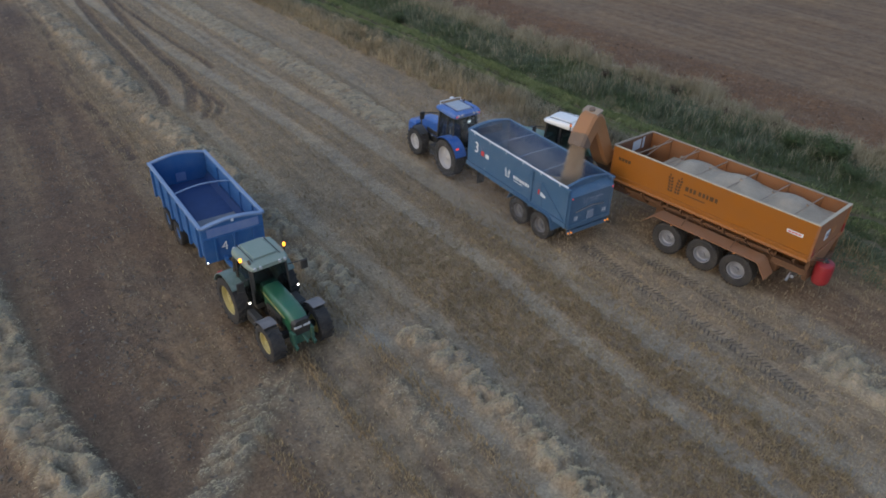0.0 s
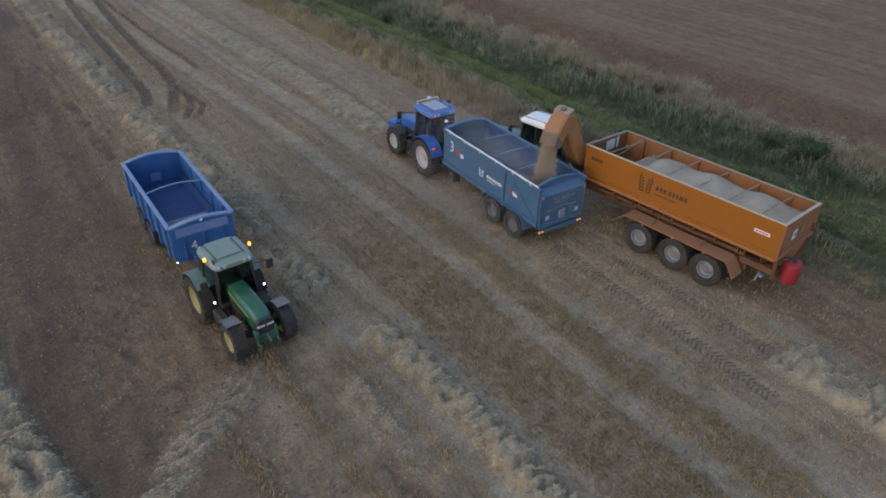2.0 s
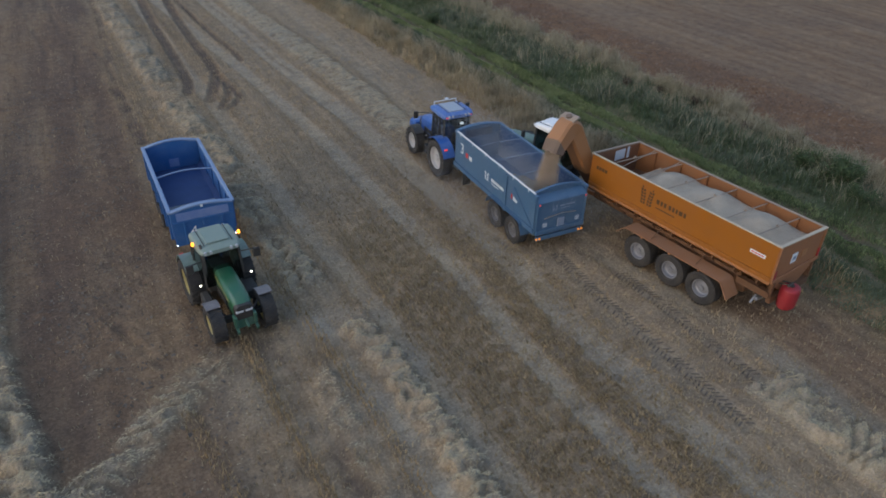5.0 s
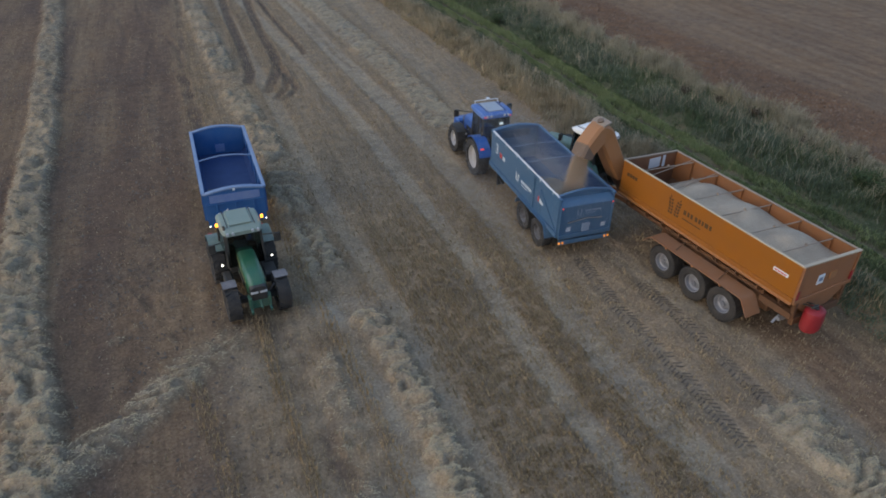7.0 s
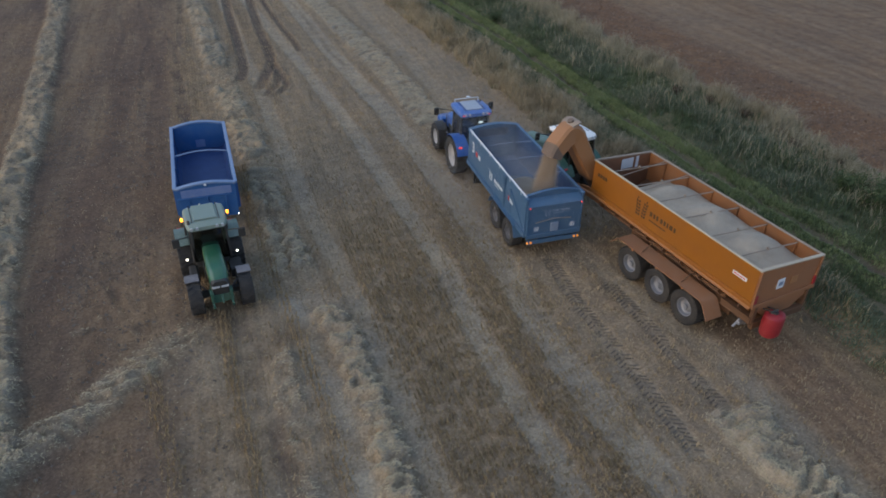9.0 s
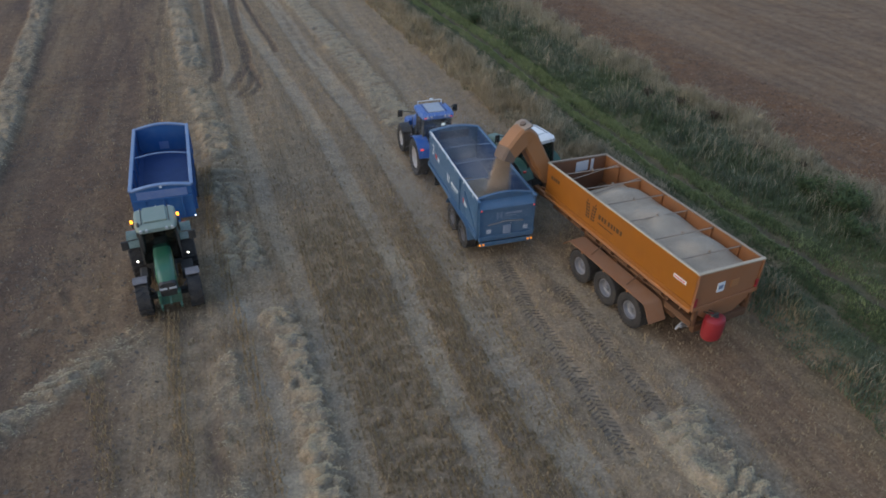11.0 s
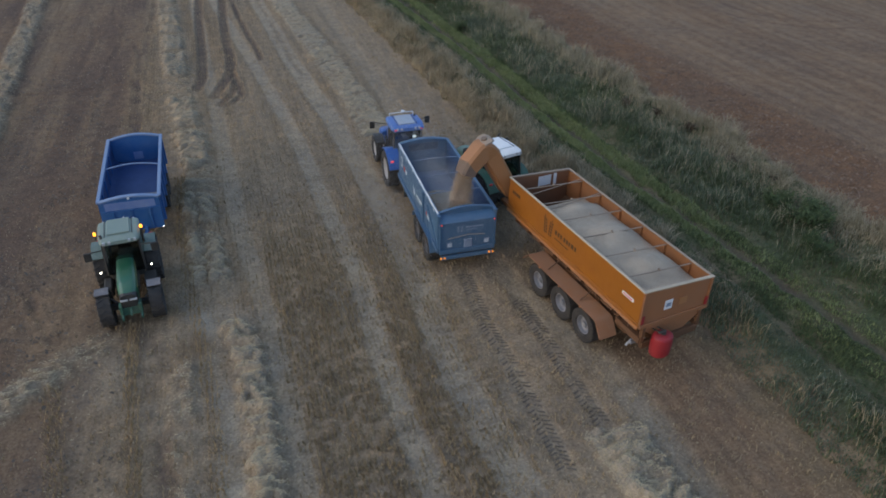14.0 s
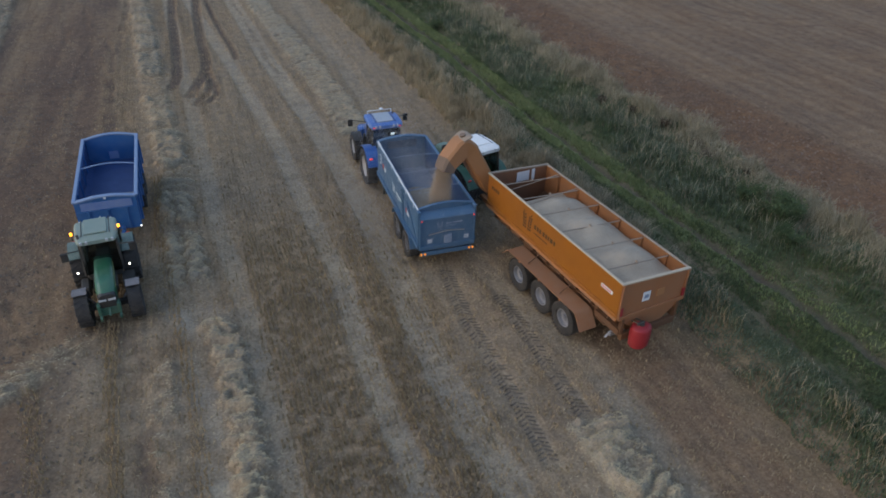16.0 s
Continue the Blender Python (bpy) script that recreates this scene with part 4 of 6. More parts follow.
for name, sel, mat, h0, h1, w1, label in (
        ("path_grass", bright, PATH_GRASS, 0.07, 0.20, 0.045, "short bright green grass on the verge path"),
        ("verge_grass", lush & ~blue, GRASS, 0.15, 0.44, 0.04, "rough dark green grass on the field verge"),
        ("grey_green_grass", blue, GREY_GRASS, 0.18, 0.52, 0.036, "rough grey-green grass in tufts on the verge"),
        ("amber_grass", tan, AMBER_GRASS, 0.25, 0.72, 0.03, "tall amber dry grass along the field's edge"),
        ("dry_grass", pale, DRY_GRASS, 0.30, 0.80, 0.027, "tall dry straw-coloured grass along the verge")):
    k = int(sel.sum())
    x_, y_ = px_[sel], py_[sel]
    size = np.ones(k) if name == "path_grass" else np.clip(0.85 + 1.1 * clump[sel] + 0.5 * small[sel], 0.35, 1.7) * np.interp(y_, [-10, 2], [0.75, 1.0]) * np.clip(0.4 + np.maximum(pl_[sel] - x_, x_ - pr_[sel]) * 0.6, 0.4, 1.0)
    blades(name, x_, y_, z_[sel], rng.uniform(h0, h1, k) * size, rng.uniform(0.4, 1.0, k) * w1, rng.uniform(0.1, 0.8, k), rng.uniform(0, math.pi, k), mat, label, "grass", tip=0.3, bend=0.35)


def bush(m, size, label, mat=None, name="bush", category="bush", leaves=900):
    """A low shrub: forked stems and many small leaf blades in uneven clumps."""
    t = thing(name, m, label, category)
    s = Shape()
    tips = []
    for k in range(9):
        a, r = rng.uniform(0, 2 * math.pi), rng.uniform(0.3, 0.85)
        tip = Vector((math.cos(a) * r * size, math.sin(a) * r * size, size * rng.uniform(0.5, 1.0) * (1.15 - 0.5 * r)))
        s.rod((0.05 * math.cos(a), 0.05 * math.sin(a), -0.1), tip * 0.6, 0.03, 5, 0.018)
        s.rod(tip * 0.6, tip, 0.018, 5, 0.006)
        tips.append(tip)
    part("stems", s, WEED, t)
    n = leaves
    pick = rng.integers(0, len(tips), n)
    base = np.array([tuple(q) for q in tips])[pick] * rng.uniform(0.45, 1.05, n)[:, None] + rng.normal(0, 0.16 * size, (n, 3))
    base[:, 2] = np.clip(base[:, 2], 0.02, None)
    turn, pitch = rng.uniform(0, 2 * math.pi, n), rng.uniform(-0.4, 1.0, n)
    ln, wd = rng.uniform(0.07, 0.16, n) * size, rng.uniform(0.04, 0.08, n) * size
    d = np.stack([np.cos(turn) * np.cos(pitch), np.sin(turn) * np.cos(pitch), np.sin(pitch)], 1)
    side = np.stack([-np.sin(turn), np.cos(turn), np.zeros(n)], 1) * wd[:, None] / 2
    v = np.stack([base, base + d * ln[:, None] * 0.5 + side, base + d * ln[:, None], base + d * ln[:, None] * 0.5 - side], 1).reshape(-1, 3)
    q = bpy.data.meshes.new("foliage")
    q.from_pydata([tuple(i) for i in v], [], [[4 * i, 4 * i + 1, 4 * i + 2, 4 * i + 3] for i in range(n)])
    q.materials.append(mat or BUSH)
    part("foliage", q, None, t)
    return t


def level(x, y):
    return float(plan(np.array([x]), np.array([y]))[0][0])


for x, y, k in ((18.1, -1.6, 1.25), (17.9, 0.3, 1.0), (17.2, -3.2, 0.9), (19.2, -0.6, 0.8)):
    tagged(bush(pose(x, y, level(x, y), 0, 0, k * 90), k, "leafy green bramble bush on the grass verge", leaves=2600), group="bushes on the verge")
for x, y, k in ((12.3, 42.6, 1.5), (12.2, 33.0, 0.9)):
    tagged(bush(pose(x, y, level(x, y), 0, 0, k * 70), k, "dark leafy shrub standing in the far verge", leaves=1500), group="bushes on the verge")
for x, y, k in ((18.8, 31.5, 0.6), (17.3, 14.2, 0.65), (18.5, 12.5, 0.55), (19.1, 9.9, 0.6), (19.0, 5.6, 0.6), (19.6, 7.2, 0.45), (18.0, 21.0, 0.5), (17.6, 25.0, 0.5), (19.8, 3.0, 0.45)):
    tagged(bush(pose(x, y, level(x, y), 0, 0, k * 300), k, "dark brown dead dock plant in the verge", WEED, "dock_plant", "weed", 420), group="dock plants on the verge")

# clods on the dug strip beside the verge
px_, py_ = scatter(18, 31, -8, 45, 42000)
z_ = plan(px_, py_)[0]
off = px_ - verge_right(py_)
keep = (rng.random(len(px_)) < np.interp(off, [0.2, 1.0, 5.0, 8.0], [0, 0.5, 0.4, 0])) & (fractal(px_, py_, 1.2, 73) > -0.35)
k = int(keep.sum())
lying("earth_clods", px_[keep], py_[keep], z_[keep] + 0.03, 0.05 + 0.22 * rng.random(k) ** 2.2, 0.04 + 0.12 * rng.random(k) ** 2.0, rng.uniform(0, math.pi, k), rng.normal(0.2, 0.3, k), CLODS, "red-brown clods of dug earth beside the verge", "earth")

# small dark clods turned up on the worked side of the field
px_, py_ = scatter(-25, -12.5, -12, 30, 26000)
z_, _, so_, _, _, _, _, rw_, _, _ = plan(px_, py_)
keep = rng.random(len(px_)) < (0.15 + 0.6 * so_) * (rw_ < 0.1) * np.clip(0.5 + 1.2 * fractal(px_, py_, 1.6, 77), 0, 1)
k = int(keep.sum())
lying("field_clods", px_[keep], py_[keep], z_[keep] + 0.025, 0.04 + 0.16 * rng.random(k) ** 2.5, 0.03 + 0.09 * rng.random(k) ** 2.0, rng.uniform(0, math.pi, k), rng.normal(0.2, 0.3, k), WEED_SOIL, "small dark clods of earth lying in the stubble", "earth")

# ---- tractors ----


def tractor(m, style, label, category="tractor"):
    """A farm tractor that heads along +y, its origin on the ground under the rear axle."""
    p = style
    t = thing("tractor", m, label, category, "tractors in the field")
    wb, rr, fr, tw = p["base"], p["rear"], p["front"], p["track"]
    # running gear
    s = Shape()
    s.box(-0.30, 0.30, -0.55, 1.2, 0.55, 1.15, 0.05)
    s.box(-0.26, 0.26, 1.1, wb + 0.45, 0.62, 1.2, 0.05)
    s.rod((-tw + 0.1, 0, rr), (tw - 0.1, 0, rr), 0.16, 12)
    s.beam((-tw + 0.15, wb, fr), (tw - 0.15, wb, fr), 0.2, 0.2)
    s.rod((-tw + 0.25, wb - 0.2, fr), (tw - 0.25, wb - 0.2, fr), 0.03)
    part("chassis", s, p["frame_mat"], t)
    s = Shape()
    s.beam((0, -1.15, 0.55), (0, -0.3, 0.55), 0.12, 0.08)
    for x in (-0.42, 0.42):
        s.beam((x, -1.05, 0.62), (x * 0.7, -0.3, 0.55), 0.06, 0.1)
        s.rod((x, -0.75, 0.62), (x * 0.8, -0.35, 1.25), 0.03)
    part("rear_linkage", s, DARK_STEEL, t)
    s = Shape()
    for x in (-0.34, 0.34):
        s.beam((x, wb + 0.4, 0.75), (x, wb + 0.82, 0.58), 0.08, 0.16)
        s.box(x - 0.06, x + 0.06, wb + 0.4, wb + 0.7, 0.7, 1.15, 0.02)
    s.box(-0.36, 0.36, wb + 0.45, wb + 0.62, 0.62, 1.0, 0.03)
    s.beam((0, wb + 0.5, 0.95), (0, wb + 0.95, 0.85), 0.07, 0.07)
    part("front_linkage", s, p["link_mat"], t)
    if p.get("weight"):
        s = Shape()
        s.loft([rounded(1.05, 0.62, 1.32, wb + 0.85, 0.08), rounded(1.15, 0.55, 1.42, wb + 1.0, 0.14), rounded(1.10, 0.55, 1.36, wb + 1.5, 0.2), rounded(0.95, 0.62, 1.2, wb + 1.68, 0.16)])
        part("front_weight", s, p["paint"], t, "boxy blue front ballast weight")
    # wheels
    tr, rm = tyre_mesh(rr, p["rear_w"], rr * 0.60, 22), rim_mesh(rr * 0.60, p["rear_w"], p["rim_mat"])
    tf, rf = tyre_mesh(fr, p["front_w"], fr * 0.56, 18), rim_mesh(fr * 0.56, p["front_w"], p["rim_mat"])
    for x in (-1, 1):
        wheel(t, x * tw, 0, rr, tr, rm, p["rim_label"])
    for x in (-1, 1):
        wheel(t, x * (tw - 0.02), wb, fr, tf, rf, p["rim_label"])
    # bonnet
    s = Shape()
    h0, h1 = p["hood0"], p["hood1"]
    nose = p.get("nose", 0.0)
    ys = (0.95, 1.5, 2.1, wb + nose / 2, wb + 0.45 + nose, wb + 0.72 + nose)
    rings = []
    for i, y in enumerate(ys):
        k = i / (len(ys) - 1)
        top = h0 + (h1 - h0) * (k ** 1.5)
        w = (0.80, 0.80, 0.78, 0.74, 0.68, 0.56)[i] * p.get("hood_w", (1,) * 6)[i]
        rings.append(rounded(w, 1.12 if i < 4 else (1.02, 1.05)[i - 4], top - (0.12 if i == 5 else 0), y, (0.14, 0.16, 0.18, 0.2, 0.22, 0.2)[i]))
    s.loft(rings)
    hood = part("bonnet", s, p["paint"], t)
    s = Shape().loft([rounded(0.66, 0.98, h1 - 0.045, wb + 0.56 + nose, 0.2), rounded(0.585, 1.0, h1 - 0.10, wb + 0.745 + nose, 0.19), rounded(0.46, 1.02, h1 - 0.22, wb + 0.765 + nose, 0.12)])
    part("grille", s, BLACK, hood, "black grille in the bonnet's nose")
    for x in (-1, 1):
        s = Shape().box(x * 0.16 - 0.14, x * 0.16 + 0.14, wb + 0.70 + nose, wb + 0.775 + nose, h1 - 0.38, h1 - 0.27, 0.02)
        part("headlight", s, LENS_WHITE, hood, "clear lens headlight")
        s = Shape()
        s.box(x * 0.385, x * 0.40 + x * 0.012, 1.55, wb - 0.05, 1.22, 1.45, 0.004)
        part("side_grille", s, BLACK, hood)
        if p.get("stripe"):
            s = Shape().beam((x * 0.33, 1.05, 1.62), (x * 0.355, wb + 0.1, 1.48), 0.02, 0.05)
            part("stripe", s, YELLOW, hood, "yellow bonnet stripe")
    s = Shape()
    s.box(-0.28, 0.28, 1.15, wb + 0.3, 0.95, 1.16, 0.03)
    for k in range(5):
        s.box(-0.33, 0.33, 1.3 + 0.3 * k, 1.45 + 0.3 * k, 0.85, 1.12, 0.03)
    part("engine", s, BLACK, t)
    # cab
    cz0, cz1 = 1.25, p["roof"] - 0.26
    y0, y1 = p.get("cab_back", -0.72), 1.02
    s = Shape()
    s.box(-0.62, 0.62, y0 + 0.05, y1 - 0.05, 0.95, 1.32, 0.05)
    s.box(-0.80, 0.80, y0 + 0.02, y0 + 0.25, 1.15, 1.5, 0.04)
    cab = part("cab_floor", s, BLACK, t)
    pil = {"front": ((0.70, y1, cz0), (0.66, y1 - 0.16, cz1)), "mid": ((0.80, 0.05, cz0), (0.74, 0.02, cz1)), "rear": ((0.78, y0, cz0), (0.70, y0 + 0.12, cz1))}
    for x in (-1, 1):
        for a, b in pil.values():
            s = Shape().beam((x * a[0], a[1], a[2]), (x * b[0], b[1], b[2]), 0.07, 0.08)
            part("pillar", s, p["pillar_mat"], t)
    def pane(pts, name="window_pane"):
        q = Shape()
        v = [Vector(a) for a in pts]
        n = (v[1] - v[0]).cross(v[3] - v[0]).normalized() * 0.006
        q.put([a + n for a in v] + [a - n for a in v], [[0, 1, 2, 3], [7, 6, 5, 4], [0, 4, 5, 1], [1, 5, 6, 2], [2, 6, 7, 3], [3, 7, 4, 0]])
        o = part(name, q, GLASS, t)
        o.visible_shadow = False
    f, d, r = pil["front"], pil["mid"], pil["rear"]
    sx = lambda q, x: (q[0] * x, q[1], q[2])
    pane([sx(f[0], -0.95), sx(f[0], 0.95), sx(f[1], 0.95), sx(f[1], -0.95)], "windscreen")
    pane([sx(r[0], -0.95), sx(r[0], 0.95), sx(r[1], 0.95), sx(r[1], -0.95)], "rear_window")
    for x in (-1, 1):
        pane([sx(f[0], x), sx(d[0], x), sx(d[1], x), sx(f[1], x)])
        pane([sx(d[0], x), sx(r[0], x), sx(r[1], x), sx(d[1], x)])
    s = Shape()
    z = p["roof"]
    w = p["roof_w"]
    ring = lambda y, ww, zz, top: rounded(ww, cz1 - 0.02, zz, y, top, 0.05)
    s.loft([ring(y0 - 0.10, w * 0.88, z - 0.12, 0.08), ring(y0 + 0.05, w * 0.97, z - 0.03, 0.12), ring(0.0, w, z, 0.14), ring(0.70, w * 0.98, z - 0.02, 0.14), ring(0.98, w * 0.93, z - 0.07, 0.12), ring(1.10, w * 0.84, z - 0.14, 0.08)])
    roof = part("cab_roof", s, p["roof_mat"], t)
    s = Shape()
    if p.get("hatch"):
        s.box(-0.42, 0.42, -0.35, 0.78, z - 0.03, z + 0.035, 0.03)
        part("roof_hatch", s, p["hatch_mat"], roof)
        for k in (-0.5, 0.5):
            s = Shape().rod((k, -0.40, z + 0.0), (k, 0.85, z - 0.01), 0.016, 6)
            part("roof_rail", s, p["pillar_mat"], roof)
    # seat and wheel in the cab
    s = Shape().box(-0.26, 0.26, -0.35, 0.2, 1.45, 1.6, 0.05).box(-0.25, 0.25, -0.45, -0.3, 1.55, 2.15, 0.06)
    part("driver_seat", s, SEAT, t)
    s = Shape().at(0, 0.62, 1.75, 0, 0, 90).lathe([(0.20, -0.015), (0.20, 0.015), (0.17, 0.015), (0.17, -0.015)], 18)
    s.at().rod((0, 0.85, 1.3), (0, 0.62, 1.75), 0.03)
    part("steering_column", s, BLACK, t)
    # mudguards
    arm = p.get("arm", 1.2)
    for x in (-1, 1):
        s = Shape()
        pts = arc(0, rr, rr + 0.10, 50, 160, 10)
        s.sheet(pts, (x * (tw - p["rear_w"] / 2 - 0.04), x * (tw + p["rear_w"] / 2 - 0.02), 0.035))
        s.prism([(q[0], q[1]) for q in pts] + [(-0.55, 1.25), (0.35, 1.25)], "x", x * (tw - p["rear_w"] / 2 - 0.06), x * (tw - p["rear_w"] / 2 - 0.03))
        g = part("rear_mudguard", s, p["guard_mat"], t)
        lr = rr + 0.15
        s = Shape().box(x * (tw + 0.08) - 0.09, x * (tw + 0.08) + 0.09, -0.74 * lr - 0.05, -0.74 * lr + 0.04, rr + 0.66 * lr - 0.03, rr + 0.66 * lr + 0.06, 0.02)
        part("tail_lamp", s, p["tail_mat"], g, "red tail lamp")
        s = Shape()
        pts = arc(wb, fr, fr + 0.07, 76, 136, 6)
        s.sheet(pts, (x * (tw - p["front_w"] / 2), x * (tw + p["front_w"] / 2), 0.03))
        s.beam((x * 0.5, wb - 0.1, fr + 0.1), (x * tw, wb - 0.05, fr * 2 + 0.03), 0.05, 0.05)
        part("front_mudguard", s, p["front_guard_mat"], t)
        # steps, tank, mirror, lamps
        s = Shape().box(x * 0.62, x * 0.95, 0.95, 1.75, 0.55, 1.0, 0.06)
        part("fuel_tank" if x < 0 else "battery_box", s, p["tank_mat"], t)
        s = Shape()
        for k in range(3):
            s.box(x * 0.78, x * 1.10, 0.62, 0.92, 0.48 + 0.27 * k, 0.52 + 0.27 * k, 0.01)
        for k in (0.63, 0.90):
            s.beam((x * 1.08, k, 0.45), (x * 0.84, k, 1.28), 0.03, 0.03)
        part("step_ladder", s, BLACK, t)
        s = Shape().rod((x * 0.70, 1.0, cz1 - 0.25), (x * arm, 1.22, cz1 - 0.15), 0.022, 6)
        s.box(x * arm - 0.13, x * arm + 0.13, 1.20, 1.28, cz1 - 0.50, cz1 - 0.12, 0.025)
        part("mirror", s, BLACK, t)
        for k in (0.36, 0.56):
            s = Shape().rod((x * k, 1.00, z - 0.17), (x * k, 1.14, z - 0.18), 0.055, 10)
            part("roof_lamp", s, LENS_WHITE, roof)
            s = Shape().rod((x * k, y0 + 0.02, z - 0.15), (x * k, y0 - 0.15, z - 0.16), 0.055, 10)
            part("roof_lamp", s, LENS_WHITE, roof)
        s = Shape().beam((x * 0.72, 1.0, 1.42), (x * 0.92, 1.12, 1.48), 0.04, 0.04)
        b = part("lamp_bracket", s, BLACK, t)
        s = Shape().ball(x * 0.93, 1.16, 1.52, 0.035, 0.034, 0.035)
        part("work_lamp", s, LAMP_WHITE if p.get("lit") else LENS_WHITE, b, "lit round work lamp" if p.get("lit") else "")
    s = Shape().rod((p["pipe"] * 0.60, 1.14, 1.1), (p["pipe"] * 0.62, 1.12, cz1 + 0.15), 0.055, 10)
    s.rod((p["pipe"] * 0.62, 1.12, cz1 + 0.15), (p["pipe"] * 0.64, 1.02, cz1 + 0.32), 0.05, 10)
    part("exhaust_pipe", s, DARK_STEEL, t)
    for x, y, on in p["beacons"]:
        s = Shape().rod((x, y, cz1 + 0.02), (x, y, z - 0.02), 0.02, 6)
        b = part("beacon_post", s, BLACK, t)
        s = Shape().rod((x, y, z - 0.02), (x, y, z + 0.07), 0.050, 12).ball(x, y, z + 0.07, 0.050, 0.050, 0.04)
        part("beacon", s, LAMP_AMBER if on else AMBER_DIM, b, "amber flashing beacon")
    # Glowing plate added for a bright highlight inside the rear window.
    if p.get("has_cab_spot"):
        s = Shape().box(0.30, 0.50, -0.22, -0.19, cz1 - 0.58, cz1 - 0.46, 0.01)
        part("cab_display", s, CAB_GLOW, t, "small bright spot seen through the rear window")
    if p.get("stop_lamps"):
        for x in (-0.66, 0.66):
            s = Shape().box(x - 0.07, x + 0.07, y0 - 0.13, y0 - 0.06, cz1 + 0.04, cz1 + 0.09, 0.015)
            part("stop_lamp", s, LAMP_RED, roof, "small lit red roof lamp")
    if p.get("aerial"):
        s = Shape()
        for x in (-0.62, 0.62):
            s.rod((x, 0.9, z - 0.05), (x * 1.02, 0.92, z + 0.12), 0.02, 6)
        s.rod((-0.62, 0.92, z + 0.11), (0.62, 0.92, z + 0.11), 0.02, 6)
        s.ball(0.1, 0.95, z + 0.16, 0.11, 0.11, 0.05)
        part("roof_bar", s, DECAL_WHITE, roof, "pale roof bar with a receiver dome")
    # the cab's place along the frame
    cab_names = ("cab_floor", "pillar", "window_pane", "windscreen", "rear_window", "cab_roof", "driver_seat", "steering_column", "mirror", "lamp_bracket", "cab_display", "beacon_post")
    for ob in t.children:
        if ob.name.split(".")[0] in cab_names:
            ob.location.y += p.get("cab_shift", 0.0)
    return t


GREEN_STYLE = dict(base=2.65, rear=0.92, front=0.70, track=0.93, rear_w=0.60, front_w=0.50, roof=2.92, roof_w=1.56, cab_shift=0.22, nose=-0.12, cab_back=-0.36, hood0=1.88, hood1=1.66,
                   paint=GREEN, frame_mat=BLACK, link_mat=GREEN_DULL, rim_mat=YELLOW, rim_label="yellow steel wheel", pillar_mat=BLACK, roof_mat=GREEN_ROOF, hatch=True, hatch_mat=GREEN_ROOF,
                   guard_mat=GUARD_GREEN, front_guard_mat=FENDER_GREY, tail_mat=DECAL_RED, tank_mat=BLACK, stripe=True, lit=True, hood_w=(0.80, 0.84, 0.90, 0.96, 1.0, 1.0), pipe=1, beacons=((-0.84, 0.55, True), (0.84, 0.62, True)))
BLUE_STYLE = dict(base=2.88, rear=0.96, front=0.74, track=0.95, rear_w=0.62, front_w=0.52, roof=3.28, roof_w=1.76, cab_back=-0.50, cab_shift=0.42, hood0=2.08, hood1=1.80,
                  paint=T_BLUE, frame_mat=BLACK, link_mat=BLACK, rim_mat=WHEEL_GREY, rim_label="silver steel wheel", pillar_mat=BLACK, roof_mat=T_BLUE_ROOF, hatch=True, hatch_mat=ROOF_PANEL,
                  guard_mat=T_BLUE, front_guard_mat=BLACK, tail_mat=LAMP_RED, tank_mat=BLACK, weight=True, pipe=1, beacons=(), has_cab_spot=True, aerial=True, arm=1.5, stop_lamps=True)
WHITE_STYLE = dict(base=2.85, rear=0.96, front=0.74, track=0.95, rear_w=0.62, front_w=0.52, roof=3.2, roof_w=1.46, hood0=2.05, hood1=1.75,
                   paint=GREEN_PALE, frame_mat=BLACK, link_mat=BLACK, rim_mat=DARK_STEEL, rim_label="dark steel wheel", pillar_mat=BLACK, roof_mat=WHITE, hatch=True, hatch_mat=WHITE,
                   guard_mat=GREEN_DULL, front_guard_mat=BLACK, tail_mat=DECAL_RED, tank_mat=BLACK, pipe=1, beacons=((-0.78, -0.5, False),))
tractor(pose(-12.44, 2.85, -0.12, 0, 0, 184.5), GREEN_STYLE, "green tractor with yellow wheels, pale roof and lit beacon")
tractor(pose(0.95, 8.45, -0.22, 0, 0, 0.0), BLUE_STYLE, "bright blue tractor with silver wheels hitched to grain trailer")
tractor(pose(4.62, 4.85, -0.10, 0, 0, 14.0), WHITE_STYLE, "dull green tractor with white cab roof pulling chaser bin")

# ---- trailers ----


def arched(w, z0, z1, rise_by, n=10):
    """A board's outline (x, z) with a bowed upper edge."""
    return [(-w / 2, z0), (w / 2, z0)] + [(w / 2 - w * i / n, z1 + rise_by * math.sin(math.pi * i / n)) for i in range(n + 1)]


def tandem(t, ys, x, r, w, rim_mat, label, lugs=34):
    ty, rm = tyre_mesh(r, w, r * 0.52, lugs), rim_mesh(r * 0.52, w, rim_mat)
    for y in ys:
        for s in (-1, 1):
            wheel(t, s * x, y, r, ty, rm, label)


